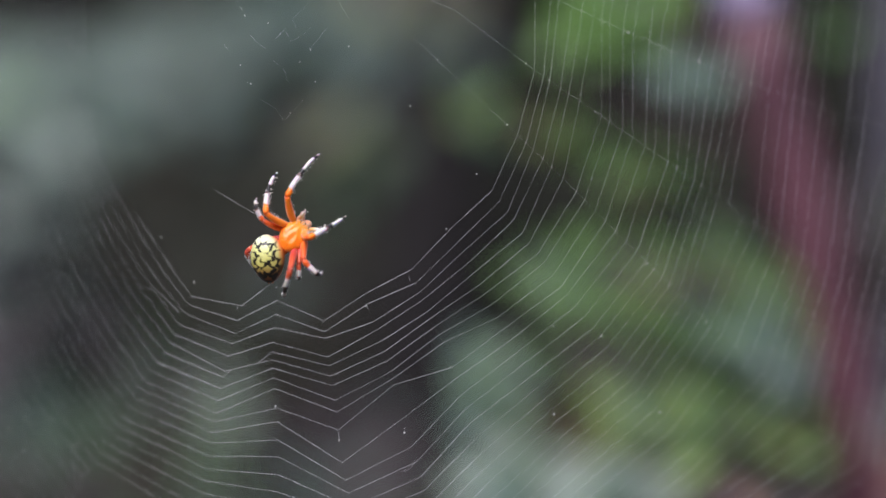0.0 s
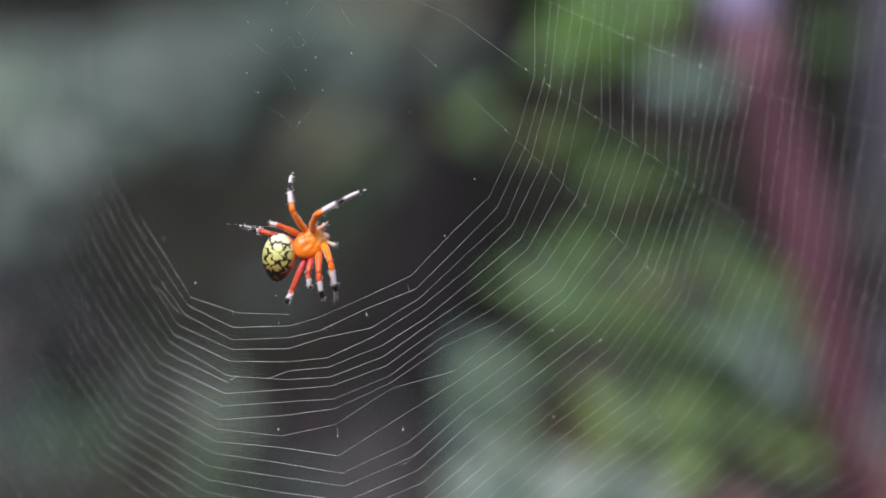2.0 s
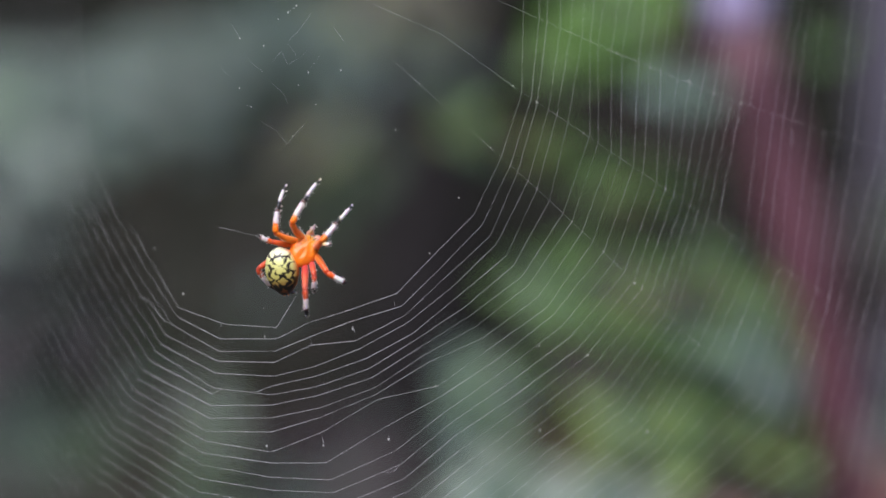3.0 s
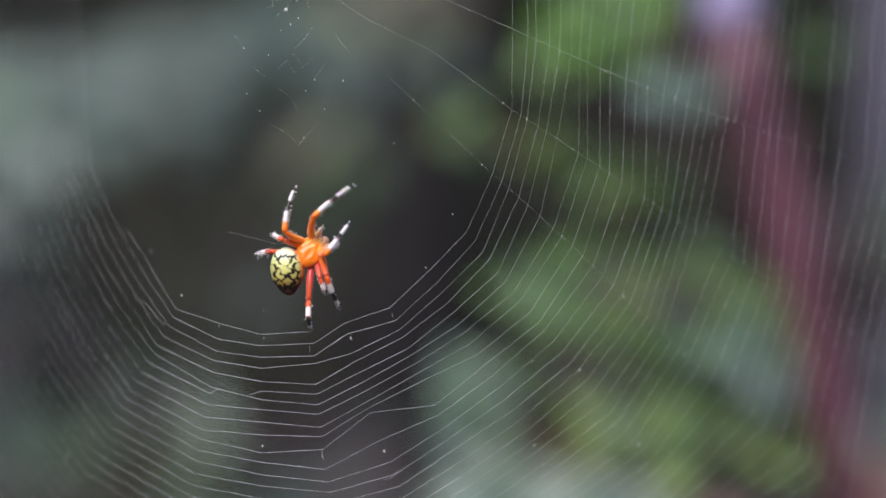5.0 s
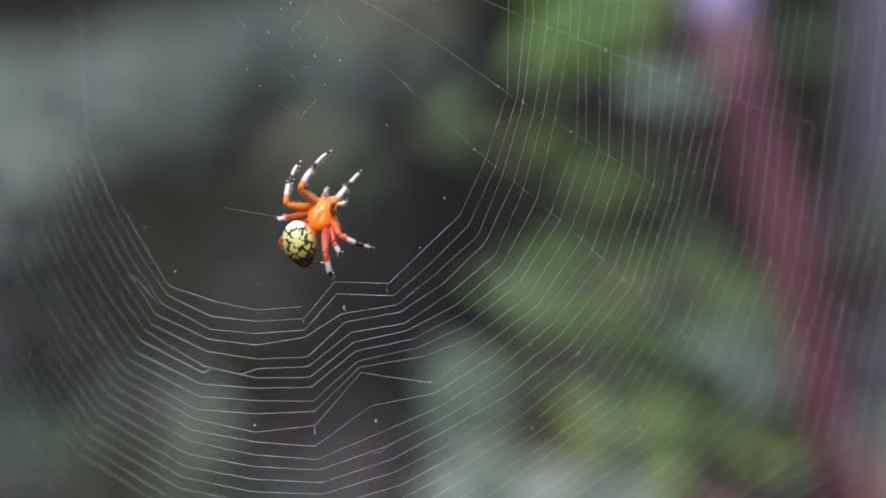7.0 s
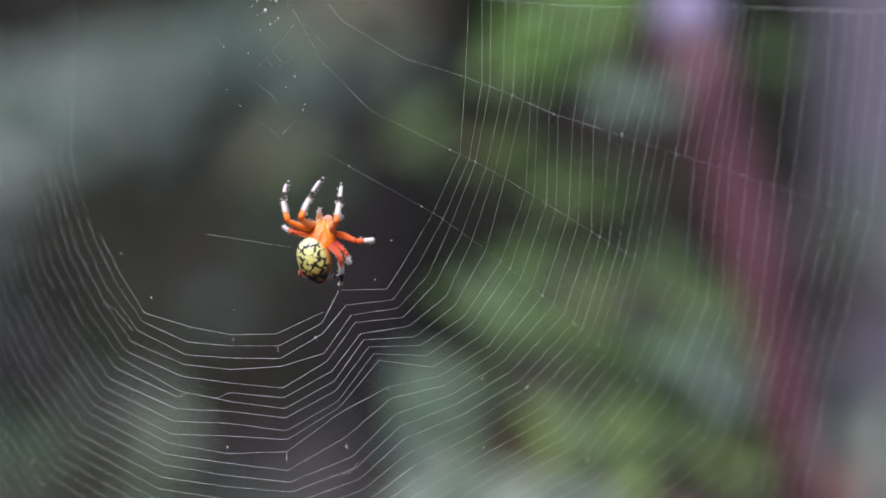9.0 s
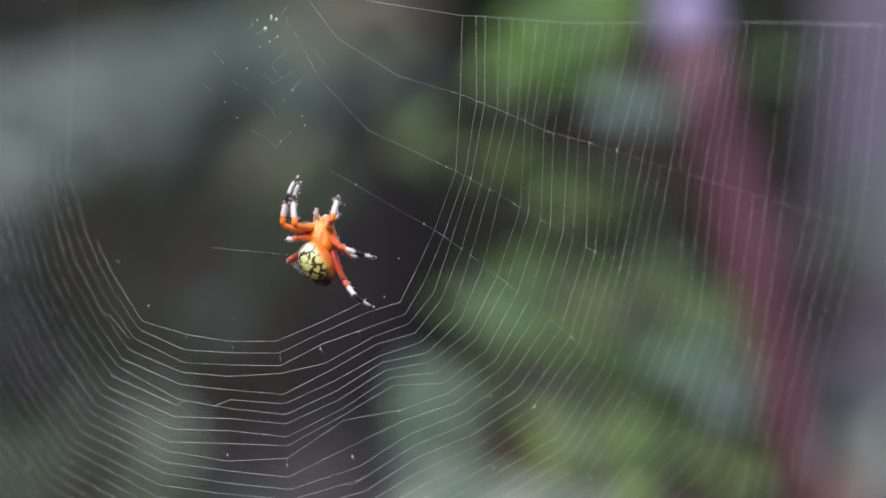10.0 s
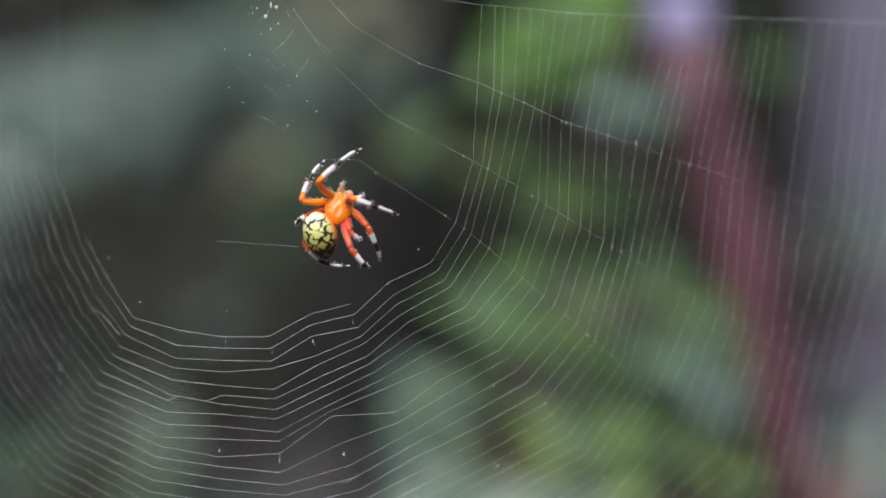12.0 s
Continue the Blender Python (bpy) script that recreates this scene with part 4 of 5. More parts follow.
    # cream at the front, yellow behind, orange on the far flanks
    pale = ramp(tree, rear.outputs[0], [(0.016, (0.84, 0.85, 0.60)), (0.028, (0.74, 0.74, 0.30)), (0.050, (0.64, 0.58, 0.16)), (0.062, (0.42, 0.22, 0.05)), (0.072, (0.26, 0.08, 0.03))])
    flank = node(tree, "ShaderNodeMapRange")
    for key, value in (("From Min", -0.0004), ("From Max", 0.0017)):
        flank.inputs[key].default_value = value
    lean = node(tree, "ShaderNodeMath")
    lean.operation = "MULTIPLY_ADD"
    tree.links.new(sep.outputs["X"], lean.inputs[0])
    lean.inputs[1].default_value = 0.8
    tree.links.new(sep.outputs["Y"], lean.inputs[2])
    tree.links.new(lean.outputs[0], flank.inputs["Value"])
    side = node(tree, "ShaderNodeMix")
    side.data_type = "RGBA"
    tree.links.new(flank.outputs[0], side.inputs["Factor"])
    tree.links.new(pale.outputs[0], side.inputs["A"])
    side.inputs["B"].default_value = (0.75, 0.2, 0.03, 1)
    ink = node(tree, "ShaderNodeMix")
    ink.data_type = "RGBA"
    tree.links.new(calc("MULTIPLY", mask.outputs[0], calc("MULTIPLY_ADD", flank.outputs[0], -0.75, 1.0)), ink.inputs["Factor"])
    tree.links.new(side.outputs["Result"], ink.inputs["A"])
    ink.inputs["B"].default_value = (0.018, 0.016, 0.012, 1)
    tree.links.new(ink.outputs["Result"], b.inputs["Base Color"])
    bump(tree, b, gap.outputs["Fac"], 0.15, 0.0001)
    b.inputs["Subsurface Weight"].default_value = 0.1
    b.inputs["Subsurface Radius"].default_value = (0.0006, 0.0005, 0.0002)
    return m


SHELL = part_ramp("orange_carapace", [(0.0, (0.90, 0.22, 0.006)), (0.32, (1.0, 0.34, 0.012)), (0.42, (1.0, 0.42, 0.03)), (0.62, (0.98, 0.47, 0.16))], 0.008, 0.36, 1400.0, 0.3, relief=0.1)
FACE = part_ramp("pale_face", [(0.0, (0.90, 0.27, 0.06)), (1.0, (0.80, 0.42, 0.28))], 0.003, 0.4)
PALP = part_ramp("palp_skin", [(0.0, (0.85, 0.35, 0.08)), (0.5, (0.8, 0.55, 0.25)), (0.8, WHITE), (1.0, (0.3, 0.2, 0.18))], 27 * U, 0.5)
EYE_BLACK, _, eb = shader("eye_black", 0.1)
eb.inputs["Base Color"].default_value = (0.01, 0.01, 0.01, 1)
HAIR = shader("pale_spine", 0.6)[0]
HAIR.node_tree.nodes["Principled BSDF"].inputs["Base Color"].default_value = (0.85, 0.8, 0.76, 1)

spider = thing("spider", (0, 0, 0), "orange orb-weaver spider with marbled yellow and black abdomen on its web", "spider")

# abdomen: an egg, broadest near the front, its shoulders rounded; z forward along the body, -y its back
bm = bmesh.new()


def egg(p):
    w = 1.0 + 0.10 * p.z - 0.06 * p.z * p.z
    return Vector((p.x * w, p.y * w * (1.06 if p.y < 0 else 0.9), p.z))


blob(bm, (0, 0, 0), (30.5 * U, 29 * U, 43.5 * U), 40, 28, egg)
for v in bm.verts:
    v.co *= 1 + 0.012 * noise.noise(v.co * 700)
abdomen = part("abdomen", bm, marbled(), spider, "pale yellow abdomen with black marbling")
# spinnerets under the rear tip
for k in (-1, 1):
    bm = bmesh.new()
    tube(bm, [(k * 3 * U, 10 * U, -36 * U), (k * 4 * U, 8 * U, -42 * U), (k * 3 * U, 6 * U, -46 * U)], [3.2 * U, 2.6 * U, 1.0 * U], 8)
    part("spinneret", bm, SHELL, abdomen)

# the fore body: pear-shaped, narrow at the head, with a groove
bm = bmesh.new()


def pear(p):
    round_x = math.sqrt(max(1 - p.z * p.z, 0.0))
    square_x = max(1 - abs(p.z) ** 4.5, 0.0) ** 0.5
    k = (round_x + 1.3 * (square_x - round_x) * max(p.z, 0) ** 0.5) / max(round_x, 1e-4)
    w = min(k, 3.0) * (1.0 - 0.30 * max(p.z, 0) - 0.12 * max(-p.z, 0))
    y = p.y * (1 - 0.15 * p.z)
    if p.y < 0 and p.z < 0.3:
        y *= 1 - 0.09 * math.cos(6 * math.atan2(p.x, p.z + 0.25)) ** 2
    if p.y < 0:
        y += 0.16 * math.exp(-(p.x * 5) ** 2) * math.exp(-((p.z + 0.2) * 3) ** 2)
        y += 0.13 * math.exp(-((abs(p.x) - 0.42 + 0.45 * p.z) * 7) ** 2) * max(0.0, min(1.0, 1.5 - 2 * abs(p.z - 0.25)))
    return Vector((p.x * w, y, p.z))


blob(bm, (0, 0, 0), (26 * U, 14 * U, 32 * U), 48, 36, pear)
carapace = part("carapace", bm, SHELL, spider, "smooth orange carapace")
# short petiole to the abdomen
bm = bmesh.new()
blob(bm, (-6 * U, 10 * U, -30 * U), (14 * U, 10 * U, 16 * U), 14, 10)
part("waist", bm, SHELL, spider)
# jaws and eyes
for k in (-1, 1):
    bm = bmesh.new()
    blob(bm, (k * 7.5 * U, 3 * U, 33 * U), (8.0 * U, 8.5 * U, 7.0 * U), 14, 10)
    part("jaw", bm, FACE, spider, "pale pinkish jaw")
for k, z, r in ((-4.5, 28.5, 1.2), (4.5, 28.5, 1.2), (-3.6, 25, 1.1), (3.6, 25, 1.1), (-13, 25.5, 1.0), (13, 25.5, 1.0)):
    bm = bmesh.new()
    blob(bm, (k * U, -(13.2 - 0.5 * abs(z - 24) - 0.28 * abs(k)) * U, z * U), (r * U, r * U, r * U), 8, 6)
    part("eye", bm, EYE_BLACK, spider)


def spines(owner, length, radius, count, seed, lo, hi, size):
    """Fine pale spines that stand out from a limb."""
    r = random.Random(seed)
    bm = bmesh.new()
    for _ in range(count):
        z = r.uniform(lo, hi) * length
        a = r.uniform(0, 2 * math.pi)
        d = Vector((math.cos(a), math.sin(a), 0.35)).normalized()
        s = Vector((math.cos(a) * radius * 0.8, math.sin(a) * radius * 0.8, z))
        tube(bm, [s, s + d * size * r.uniform(0.5, 1.1) * U], [0.58 * U, 0.16 * U], 4, False)
    tagged(part("spines", bm, HAIR, owner), "fine pale spines", kind="stuff")


def fuzz(owner, centre, radii, count, seed, size):
    """Short pale hairs over the front of the head."""
    r = random.Random(seed)
    bm = bmesh.new()
    for _ in range(count):
        d = Vector((r.gauss(0, 1), -abs(r.gauss(0, 0.7)), abs(r.gauss(0, 1)))).normalized()
        s = Vector((centre[k] + d[k] * radii[k] for k in range(3))) * U
        tube(bm, [s, s + (d + Vector((r.gauss(0, 0.3), 0, 0.2))).normalized() * size * r.uniform(0.6, 1.3) * U], [0.42 * U, 0.12 * U], 4, False)
    tagged(part("spines", bm, HAIR, owner), "fine pale hairs on the head", kind="stuff")


fuzz(carapace, (0, 0, 12), (19, 13, 20), 150, 77, 3.4)


def limb(name, length, profile, paint, bow):
    """A leg piece along z, swelling and tapering by its profile (place, radius)."""
    bm = bmesh.new()
    tube(bm, [(bow * length * U * 4 * s * (1 - s), 0, s * length * U) for s, _ in profile], [r * U for _, r in profile], 12)
    return part(name, bm, paint, spider)


def palp(side, pts):
    bm = bmesh.new()
    tube(bm, [(0, 0, 0), (0, 0, 11 * U), (0, -2 * U, 20 * U), (0, 0, 27 * U)], [3.4 * U, 3.8 * U, 3.8 * U, 2.0 * U], 10)
    ob = part("palp", bm, PALP, spider, "pale short feeler")
    spines(ob, 27 * U, 4 * U, 14, 40 + side, 0.5, 1.0, 5.5)
    a, b = Vector(pts[0]) * U, Vector(pts[1]) * U
    ob.matrix_basis = aim(a, b)


palp(-1, ((-9, 2, 28), (-9, -16, 47)))
palp(1, ((13, 2, 24), (34, -10, 38)))

# legs: scale of the thigh, of the rest, where they join the fore body, girth
LEGS = {
    "l1": (1.06, 1.02, (-13, 6, 22), 1.05), "l2": (1.0, 0.90, (-19, 6, 12), 1.0), "l3": (0.72, 0.52, (-21, 8, 0), 0.9), "l4": (1.12, 0.95, (-17, 9, -14), 1.0),
    "r1": (1.06, 0.95, (13, 6, 22), 1.05), "r2": (0.95, 0.74, (20, 6, 8), 1.0), "r3": (0.70, 0.50, (20, 8, -6), 0.9), "r4": (1.14, 0.80, (14, 9, -16), 1.0),
}
for key, (scale, rest, joint, girth) in LEGS.items():
    bm = bmesh.new()
    x, y, z = joint
    tube(bm, [(x * 0.45 * U, y * U, z * 0.6 * U), (x * 0.8 * U, (y - 1) * U, z * 0.9 * U), (x * 1.08 * U, y * U, z * 1.03 * U)], [9 * U, 9.5 * U, 6.5 * U], 12)
    part("hip", bm, SHELL, spider)
PIECES = {}
for seed, (key, (scale, rest, joint, girth)) in enumerate(LEGS.items()):
    base = ORANGE if key in ("l1", "l2", "r1") else DEEP if key in ("r3", "r4", "l4") else (0.78, 0.12, 0.015)
    paints = leg_paints(U * scale, U * rest, key, base)
    g = girth * 0.9
    thigh = limb("leg_femur", L_FEMUR * scale, [(-0.06, 3.2 * g), (0.0, 4.8 * g), (0.08, 5.6 * g), (0.2, 6.8 * g), (0.38, 7.6 * g), (0.55, 7.2 * g), (0.7, 6.4 * g), (0.82, 5.9 * g), (0.92, 5.7 * g), (1.0, 4.9 * g)], paints[0], 0.07)
    shin = limb("leg_tibia", L_TIBIA * rest, [(-0.06, 3.6 * g), (0.02, 5.3 * g), (0.1, 6.0 * g), (0.2, 6.0 * g), (0.27, 5.4 * g), (0.31, 4.9 * g), (0.37, 5.2 * g), (0.5, 5.5 * g), (0.68, 5.2 * g), (0.85, 4.8 * g), (0.95, 5.0 * g), (1.0, 3.6 * g)], paints[1], 0.05)
    foot = limb("leg_foot", L_FOOT * rest, [(-0.05, 2.5 * g), (0.02, 3.9 * g), (0.1, 4.1 * g), (0.28, 3.5 * g), (0.5, 3.6 * g), (0.64, 3.5 * g), (0.70, 2.9 * g), (0.74, 2.2 * g), (0.79, 2.6 * g), (0.9, 2.1 * g), (0.96, 2.0 * g), (1.0, 1.0 * g)], paints[2], 0.07)
    spines(shin, L_TIBIA * rest * U, 5.2 * g * U, 44 if rest > 0.85 else 30, seed + 9, 0.15, 1.0, 6.5 if rest > 0.85 else 5.0)
    spines(foot, L_FOOT * rest * U, 3.6 * g * U, 24 if rest > 0.85 else 16, seed + 19, 0.05, 0.8, 4.0)
    spines(thigh, L_FEMUR * scale * U, 6.2 * g * U, 30, seed + 29, 0.2, 1.0, 3.4)
    PIECES[key] = [thigh, shin, foot]
    PIECES[key][0]["label"] = "bright orange upper leg"
    PIECES[key][1]["label"] = "orange lower leg with a white band"
    PIECES[key][2]["label"] = "white and black banded foot"

# body: seconds, fore body u, v, abdomen u, v, lean of the abdomen in degrees
BODY = [
    (0.0, 520, 418, 474, 458, 5), (0.5, 508, 443, 467, 482, 7), (1.0, 528, 433, 487, 463, 2), (1.5, 535, 430, 488, 463, -3), (2.0, 547, 432, 494, 456, -7),
    (2.5, 541, 448, 501, 486, 6), (3.0, 538, 445, 500, 480, 8), (5.0, 550, 446, 509, 480, 5), (5.5, 557, 435, 519, 473, 2), (6.0, 561, 428, 519, 465, 8),
    (6.5, 569, 407, 530, 453, 16), (7.0, 570, 380, 532, 432, 15), (9.0, 571, 418, 557, 461, 18), (9.5, 578, 408, 564, 456, 26), (10.0, 571, 418, 562, 467, 28),
    (10.5, 551, 410, 528, 456, 24), (11.0, 557, 407, 540, 453, 24), (11.5, 556, 395, 534, 443, 23), (12.0, 600, 370, 568, 417, 18)]

# each leg: seconds, knee u, v, tip u, v
STEPS = {
    "l1": [(0.0, 511, 347, 565, 270), (0.5, 484, 392, 499, 341), (1.0, 535, 372, 576, 312), (1.5, 556, 382, 635, 342), (2.0, 562, 382, 650, 335), (2.5, 532, 398, 626, 372),
           (3.0, 520, 396, 569, 315), (5.0, 557, 385, 630, 325), (5.5, 558, 385, 650, 340), (6.0, 547, 382, 635, 341), (6.5, 535, 358, 632, 336), (7.0, 533, 335, 587, 264),
           (9.0, 534, 388, 573, 312), (9.5, 543, 332, 573, 259), (10.0, 524, 400, 532, 320), (10.5, 499, 368, 549, 289), (11.0, 494, 366, 551, 292), (11.5, 510, 365, 540, 278), (12.0, 564, 325, 641, 262)],
    "l2": [(0.0, 473, 378, 489, 303), (0.5, 461, 395, 462, 313), (1.0, 485, 392, 508, 308), (1.5, 507, 375, 508, 309), (2.0, 520, 375, 517, 303), (2.5, 497, 412, 516, 328),
           (3.0, 490, 412, 508, 325), (5.0, 506, 410, 525, 327), (5.5, 519, 400, 531, 323), (6.0, 517, 395, 530, 315), (6.5, 509, 385, 535, 301), (7.0, 507, 362, 532, 282),
           (9.0, 511, 392, 510, 318), (9.5, 515, 382, 509, 312), (10.0, 501, 398, 530, 307), (10.5, 483, 397, 503, 319), (11.0, 512, 392, 546, 313), (11.5, 494, 378, 541, 300), (12.0, 534, 357, 574, 282)],
    "l3": [(0.0, 465, 390, 452, 350), (0.5, 455, 420, 435, 380), (1.0, 470, 402, 449, 388), (1.5, 488, 402, 472, 393), (2.0, 497, 400, 482, 398), (2.5, 487, 430, 474, 424),
           (3.0, 480, 428, 464, 420), (5.0, 502, 425, 490, 418), (5.5, 513, 412, 505, 425), (6.0, 512, 408, 505, 412), (6.5, 515, 402, 507, 400), (7.0, 512, 384, 504, 386),
           (9.0, 520, 412, 509, 404), (9.5, 525, 405, 513, 398), (10.0, 528, 423, 519, 424), (10.5, 515, 416, 502, 420), (11.0, 512, 412, 498, 421), (11.5, 515, 403, 507, 410), (12.0, 538, 385, 522, 399)],
    "l4": [(0.0, 434, 446, 486, 492), (0.5, 440, 446, 413, 449), (1.0, 455, 420, 432, 405), (1.5, 455, 412, 417, 400), (2.0, 462, 410, 421, 399), (2.5, 456, 473, 527, 532),
           (3.0, 454, 478, 525, 520), (5.0, 478, 446, 455, 451), (5.5, 487, 432, 458, 443), (6.0, 484, 418, 463, 456), (6.5, 487, 450, 578, 492), (7.0, 490, 432, 573, 466),
           (9.0, 533, 483, 600, 487), (9.5, 522, 465, 592, 497), (10.0, 515, 458, 540, 480), (10.5, 486, 453, 556, 497), (11.0, 510, 470, 590, 489), (11.5, 514, 468, 605, 485), (12.0, 537, 432, 620, 472)],
    "r1": [(0.0, 549, 422, 613, 382), (0.5, 550, 452, 590, 405), (1.0, 560, 441, 592, 404), (1.5, 576, 452, 614, 526), (2.0, 588, 466, 595, 540), (2.5, 578, 448, 661, 417),
           (3.0, 572, 428, 626, 361), (5.0, 577, 452, 619, 391), (5.5, 576, 447, 644, 508), (6.0, 622, 462, 649, 516), (6.5, 595, 392, 669, 340), (7.0, 592, 362, 641, 300),
           (9.0, 596, 395, 604, 322), (9.5, 598, 390, 602, 330), (10.0, 588, 393, 597, 350), (10.5, 564, 385, 584, 342), (11.0, 574, 380, 588, 333), (11.5, 575, 373, 600, 325), (12.0, 620, 352, 707, 382)],
    "r2": [(0.0, 540, 462, 570, 481), (0.5, 535, 500, 569, 536), (1.0, 550, 488, 582, 530), (1.5, 556, 480, 569, 526), (2.0, 566, 485, 574, 535), (2.5, 588, 496, 619, 506),
           (3.0, 582, 484, 604, 492), (5.0, 580, 490, 602, 550), (5.5, 592, 485, 617, 550), (6.0, 598, 478, 613, 535), (6.5, 615, 438, 651, 449), (7.0, 603, 418, 663, 440),
           (9.0, 632, 428, 643, 424), (9.5, 647, 418, 637, 386), (10.0, 600, 437, 668, 457), (10.5, 588, 425, 641, 462), (11.0, 613, 423, 656, 470), (11.5, 600, 422, 638, 470), (12.0, 652, 403, 675, 464)],
    "r3": [(0.0, 530, 470, 530, 490), (0.5, 522, 500, 514, 522), (1.0, 540, 490, 550, 508), (1.5, 540, 495, 550, 522), (2.0, 546, 485, 552, 510), (2.5, 560, 500, 567, 531),
           (3.0, 558, 490, 555, 520), (5.0, 568, 495, 580, 520), (5.5, 578, 488, 592, 506), (6.0, 575, 478, 590, 494), (6.5, 588, 455, 600, 475), (7.0, 592, 430, 602, 445),
           (9.0, 612, 447, 615, 460), (9.5, 628, 447, 623, 480), (10.0, 612, 448, 628, 453), (10.5, 585, 440, 606, 450), (11.0, 590, 437, 623, 448), (11.5, 580, 430, 615, 445), (12.0, 620, 412, 640, 422)],
    "r4": [(0.0, 517, 480, 500, 527), (0.5, 505, 520, 504, 569), (1.0, 521, 510, 515, 545), (1.5, 509, 525, 502, 546), (2.0, 514, 522, 510, 538), (2.5, 540, 530, 541, 569),
           (3.0, 543, 515, 545, 563), (5.0, 547, 535, 551, 586), (5.5, 553, 505, 554, 532), (6.0, 560, 500, 581, 518), (6.5, 573, 480, 609, 516), (7.0, 578, 450, 591, 492),
           (9.0, 605, 458, 602, 511), (9.5, 612, 470, 635, 520), (10.0, 612, 502, 664, 546), (10.5, 586, 500, 630, 560), (11.0, 587, 468, 629, 502), (11.5, 585, 462, 650, 481), (12.0, 622, 442, 656, 473)],
}


# the steps in between
MORE = {
    "body": [(3.2, 532, 435, 492, 473, 6), (3.8, 541, 440, 500, 476, 6), (4.3, 550, 442, 509, 478, 6), (4.8, 556, 445, 517, 480, 6),
             (7.2, 567, 375, 530, 418, 14), (7.8, 566, 388, 536, 432, 14), (8.3, 560, 405, 538, 448, 13), (8.8, 556, 420, 540, 462, 13)],
    "l1": [(3.2, 511, 375, 519, 288), (3.8, 548, 384, 628, 330), (4.3, 538, 388, 602, 312), (4.8, 546, 385, 615, 313), (7.2, 532, 318, 552, 238), (7.8, 545, 345, 622, 290), (8.3, 528, 362, 555, 282), (8.8, 523, 390, 565, 321)],
    "l2": [(3.2, 480, 405, 500, 319), (3.8, 490, 402, 510, 316), (4.3, 500, 405, 520, 320), (4.8, 508, 405, 531, 322), (7.2, 505, 345, 530, 272), (7.8, 505, 362, 524, 286), (8.3, 500, 380, 505, 302), (8.8, 498, 395, 494, 318)],
    "l3": [(3.2, 475, 425, 458, 417), (3.8, 488, 420, 472, 410), (4.3, 496, 414, 500, 388), (4.8, 506, 410, 537, 388), (7.2, 515, 372, 503, 372), (7.8, 512, 388, 500, 385), (8.3, 511, 402, 497, 397), (8.8, 510, 415, 494, 408)],
    "l4": [(3.2, 449, 470, 520, 515), (3.8, 455, 450, 432, 442), (4.3, 468, 442, 442, 432), (4.8, 478, 443, 459, 450), (7.2, 497, 425, 572, 450), (7.8, 500, 445, 570, 470), (8.3, 505, 465, 575, 488), (8.8, 513, 485, 580, 503)],
    "r1": [(3.2, 560, 425, 618, 360), (3.8, 578, 452, 615, 515), (4.3, 582, 442, 645, 420), (4.8, 580, 445, 628, 392), (7.2, 600, 345, 640, 290), (7.8, 602, 395, 640, 445), (8.3, 592, 385, 625, 318), (8.8, 583, 395, 590, 321)],
    "r2": [(3.2, 570, 475, 608, 482), (3.8, 575, 485, 604, 520), (4.3, 588, 484, 610, 530), (4.8, 598, 488, 615, 538), (7.2, 600, 400, 664, 430), (7.8, 608, 412, 650, 420), (8.3, 615, 420, 640, 424), (8.8, 618, 430, 630, 428)],
    "r3": [(3.2, 550, 485, 547, 510), (3.8, 560, 490, 562, 514), (4.3, 572, 495, 578, 515), (4.8, 582, 498, 592, 515), (7.2, 590, 410, 592, 432), (7.8, 594, 422, 598, 445), (8.3, 596, 436, 600, 460), (8.8, 598, 450, 603, 475)],
    "r4": [(3.2, 536, 505, 533, 550), (3.8, 545, 515, 540, 560), (4.3, 552, 528, 552, 575), (4.8, 557, 540, 566, 588), (7.2, 578, 430, 577, 472), (7.8, 585, 442, 596, 490), (8.3, 590, 458, 606, 506), (8.8, 592, 475, 603, 523)],
}
# quick steps between the half seconds
for key, row in (("l1", (0.9, 522, 398, 521, 347)), ("l1", (1.1, 554, 384, 642, 359)), ("l1", (4.9, 538, 400, 586, 315)), ("l1", (5.1, 556, 380, 650, 343)), ("l1", (11.4, 497, 372, 538, 300)), ("l1", (11.6, 538, 345, 605, 268)),
                 ("l1", (9.2, 534, 368, 524, 278)), ("l1", (9.7, 555, 360, 535, 294)), ("l1", (10.2, 540, 358, 578, 273)), ("l2", (9.7, 519, 377, 502, 322)), ("l2", (10.2, 502, 382, 517, 314)),
                 ("r2", (9.7, 626, 426, 689, 423)), ("r2", (10.2, 597, 437, 666, 463)), ("r4", (9.7, 632, 474, 671, 529)), ("r4", (0.2, 510, 500, 497, 553))):
    MORE[key].append(row)
BODY = sorted(BODY + MORE["body"])
STEPS = {key: sorted(rows + MORE[key]) for key, rows in STEPS.items()}

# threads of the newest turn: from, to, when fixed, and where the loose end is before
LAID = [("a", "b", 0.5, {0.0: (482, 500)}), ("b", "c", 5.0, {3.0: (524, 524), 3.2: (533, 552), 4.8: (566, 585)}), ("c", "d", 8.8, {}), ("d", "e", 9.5, {})]
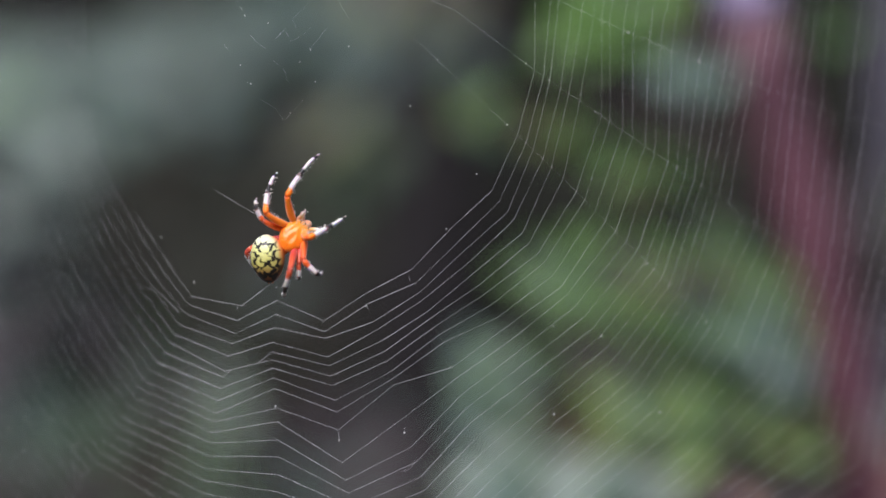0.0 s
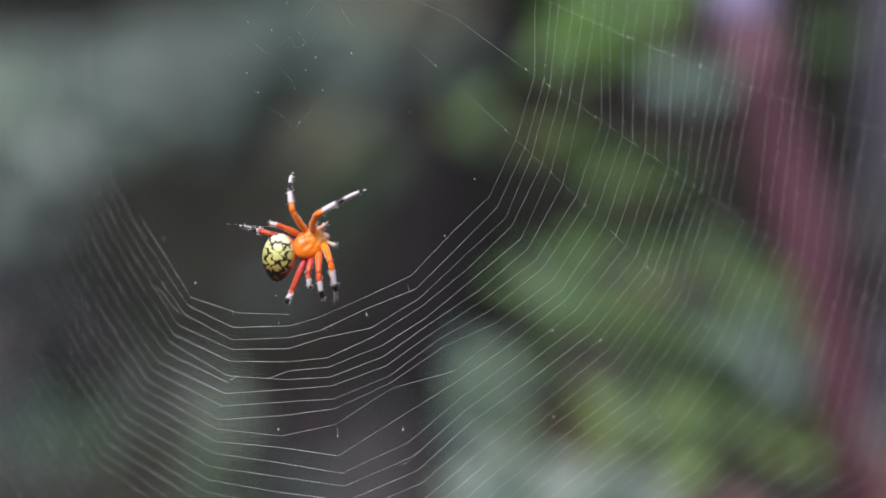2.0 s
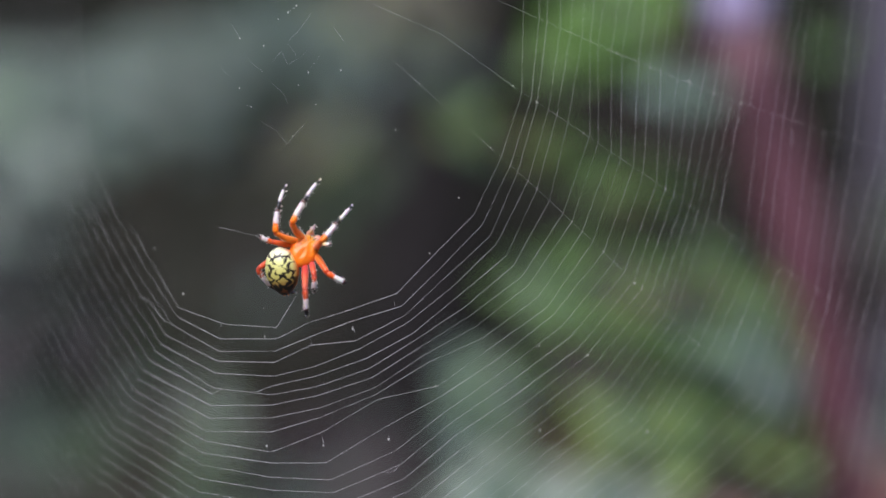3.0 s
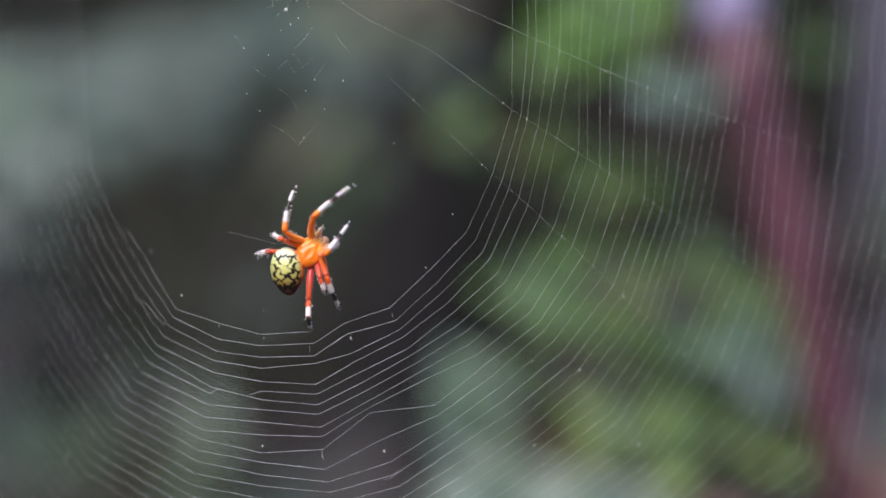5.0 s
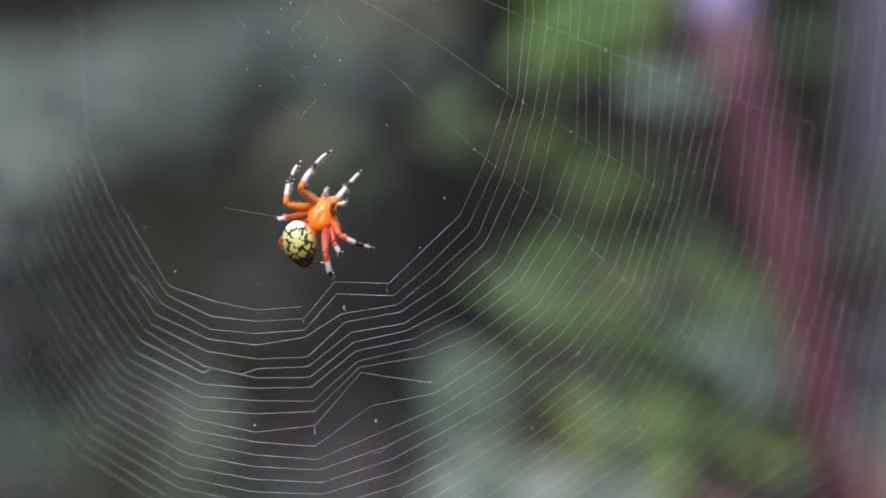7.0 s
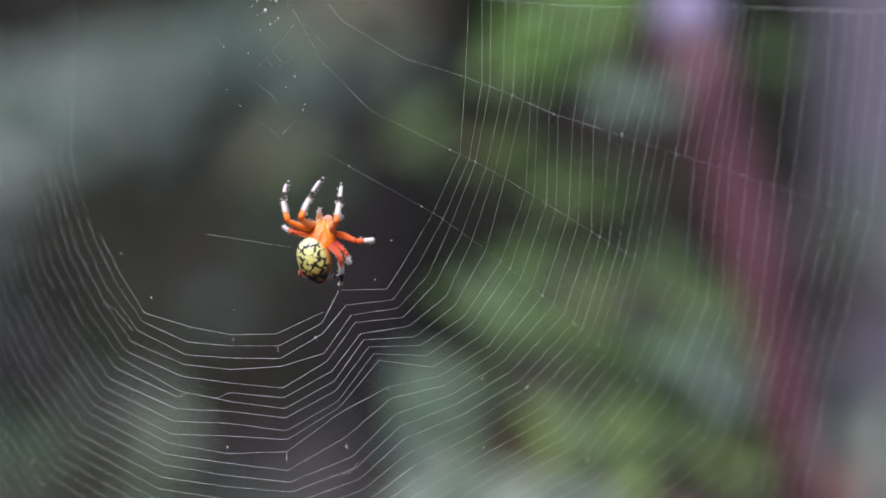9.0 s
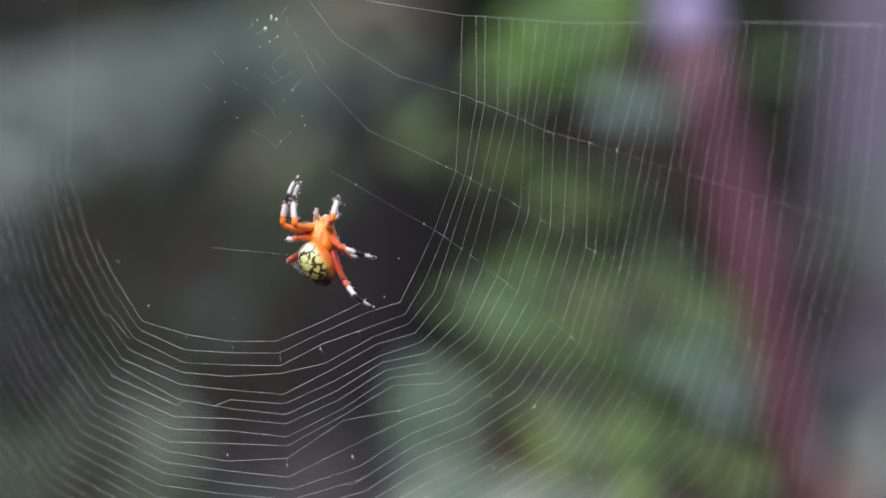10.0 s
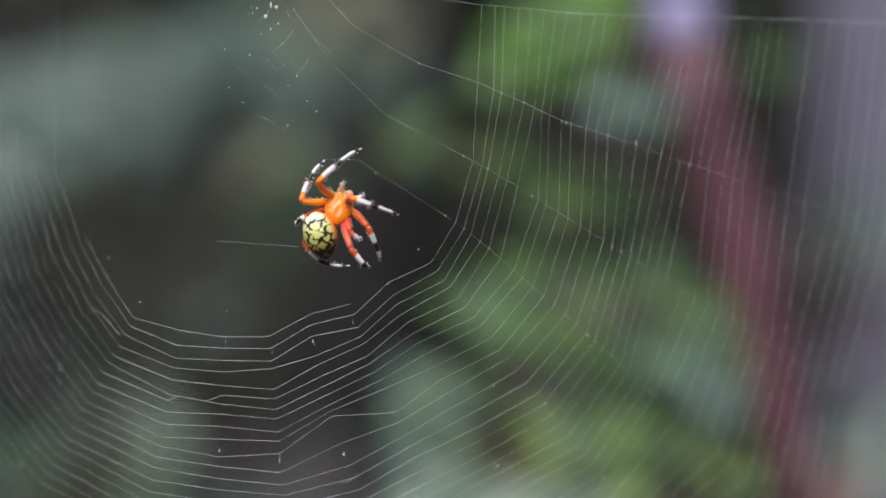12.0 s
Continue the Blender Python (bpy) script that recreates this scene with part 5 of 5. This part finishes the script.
# the thread under the forelegs: seconds, u, v of its ends
HELD = [(0.0, 382, 338, 450, 378), (0.5, 362, 390, 440, 402), (1.0, 372, 390, 450, 392), (1.5, 392, 394, 470, 397), (2.0, 402, 396, 480, 402), (2.5, 400, 409, 478, 427),
        (3.0, 388, 402, 466, 421), (5.0, 402, 410, 490, 432), (5.5, 392, 405, 470, 425), (6.0, 404, 400, 490, 415), (6.5, 402, 385, 506, 404), (7.0, 398, 368, 504, 386),
        (9.0, 366, 415, 514, 438), (9.5, 384, 421, 530, 438), (10.0, 372, 438, 518, 452), (10.5, 342, 445, 488, 459), (11.0, 360, 448, 505, 457), (11.5, 360, 448, 505, 455), (12.0, 384, 427, 530, 437)]


def blend(rows, t):
    """A row between rows, easing from one to the next."""
    for a, b in zip(rows, rows[1:]):
        if t <= b[0] + 1e-9:
            s = (t - a[0]) / (b[0] - a[0])
            s = s * s * (3 - 2 * s)
            return [p + (q - p) * s for p, q in zip(a[1:], b[1:])]
    return list(rows[-1][1:])


def body_pose(t):
    cu, cv, au, av, lean = blend(BODY, t)
    head = 90 - math.degrees(math.atan2(av - cv, cu - au)) - 14
    return place(t, cu, cv, FOCUS - 0.002), head, (cu, cv, au, av, lean)


def chain(turn, joint, scale, rest, ku, kv, tu, tv, cu, cv, key):
    """Hip, knee, ankle and tip in chart units about the fore body (x right, y away, z up), every piece at its own length."""
    hip = turn @ Vector(joint)
    l1, l2, l3 = L_FEMUR * scale, L_TIBIA * rest, L_FOOT * rest
    knee = Vector((ku - cu, 0, cv - kv))
    tip = Vector((tu - cu, 0, cv - tv))
    flat = Vector((knee.x - hip.x, 0, knee.z - hip.z))
    under = key in ("r3", "r4", "r2", "l4", "l3")
    if flat.length > l1 * 0.995:
        flat *= l1 * 0.995 / flat.length
    rise = math.sqrt(max(l1 * l1 - flat.length_squared, 0))
    knee = hip + flat + Vector((0, rise * 0.6 if key == "l4" else -rise, 0))
    reach = Vector((tip.x - knee.x, 0, tip.z - knee.z))
    full = (l2 + l3) * 0.985
    if reach.length > full:
        reach *= full / reach.length
    room = math.sqrt(max(full * full - reach.length_squared, 0))
    dy = (12 if under else 16) - knee.y
    dy = max(-room, min(room, dy))
    tip = knee + reach + Vector((0, dy, 0))
    way = tip - knee
    d = max(way.length, abs(l2 - l3) + 2)
    way.normalize()
    a = (l2 * l2 - l3 * l3 + d * d) / (2 * d)
    h = math.sqrt(max(l2 * l2 - a * a, 0))
    slack = 1 - d / (l2 + l3)
    out = (knee - (hip + tip) * 0.5) + Vector((0, (260 if key == "l4" else -200 if under else -90) * slack - 4, 0))
    out = out - way * out.dot(way)
    out = out.normalized() if out.length > 1e-6 else Vector((0, -1, 0))
    return hip, knee, knee + way * a + out * h, tip


def aim_bowed(a, b, out):
    """A pose at a whose z runs to b and whose x leans to the side out."""
    z = (b - a).normalized()
    x = out - z * out.dot(z)
    x = x.normalized() if x.length > 1e-9 else z.orthogonal().normalized()
    m = Matrix((x, z.cross(x), z)).transposed().to_4x4()
    m.translation = a
    return m


# ---- what moves ----
def motions():
    for ob, rows in TRACKS:
        walk(ob, rows)
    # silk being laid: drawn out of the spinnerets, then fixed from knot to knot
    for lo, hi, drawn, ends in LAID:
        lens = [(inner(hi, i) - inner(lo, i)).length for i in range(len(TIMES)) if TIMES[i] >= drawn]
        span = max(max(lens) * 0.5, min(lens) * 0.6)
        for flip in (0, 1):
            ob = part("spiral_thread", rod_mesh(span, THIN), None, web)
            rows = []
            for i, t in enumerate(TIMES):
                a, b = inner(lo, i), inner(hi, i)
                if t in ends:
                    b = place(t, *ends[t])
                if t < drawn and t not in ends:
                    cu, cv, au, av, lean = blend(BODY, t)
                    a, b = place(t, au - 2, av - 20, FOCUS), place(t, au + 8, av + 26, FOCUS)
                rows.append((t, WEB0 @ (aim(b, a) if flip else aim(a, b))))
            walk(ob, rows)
    # the guy thread that a leg holds
    for flip in (0, 1):
        ob = part("radius_thread", rod_mesh(77 * UNIT, 0.0000115), None, web)
        rows = []
        for t, a, b, c, d in HELD:
            p, q = place(t, a, b, FOCUS), place(t, c, d, FOCUS - 0.002)
            if flip:
                p, q = q, p
            rows.append((t, WEB0 @ aim(p, q)))
        walk(ob, rows)
    steps = [i / 10 for i in range(121)]
    body, back, legs = [], [], {key: ([], [], []) for key in LEGS}
    for t in steps:
        origin, head, (cu, cv, au, av, lean) = body_pose(t)
        m = Matrix.Translation(origin) @ Matrix.Rotation(radians(head), 4, "Y") @ Matrix.Rotation(radians(-12), 4, "X")
        body.append((t, m))
        inv = m.inverted()
        turn = m.to_3x3()
        centre = place(t, au, av, FOCUS - 0.002)
        back.append((t, inv @ Matrix.Translation(centre) @ Matrix.Rotation(radians(-lean), 4, "Y") @ Matrix.Rotation(radians(8), 4, "X") @ Matrix.Rotation(radians(-2.8 * max(lean - 16, 0) - 2), 4, "Z")))
        for key, (scale, rest, joint, girth) in LEGS.items():
            pts = chain(turn, joint, scale, rest, *blend(STEPS[key], t), cu, cv, key)
            pts = [origin + p * U for p in pts]
            out = (pts[1] + pts[2]) * 0.5 - (pts[0] + pts[3]) * 0.5 + Vector((0, -6 * U, 0))
            for k in range(3):
                legs[key][k].append((t, inv @ aim_bowed(pts[k], pts[k + 1], out)))
    walk(spider, body)
    walk(abdomen, back)
    for key, rows in legs.items():
        for ob, r in zip(PIECES[key], rows):
            walk(ob, r)


motions()
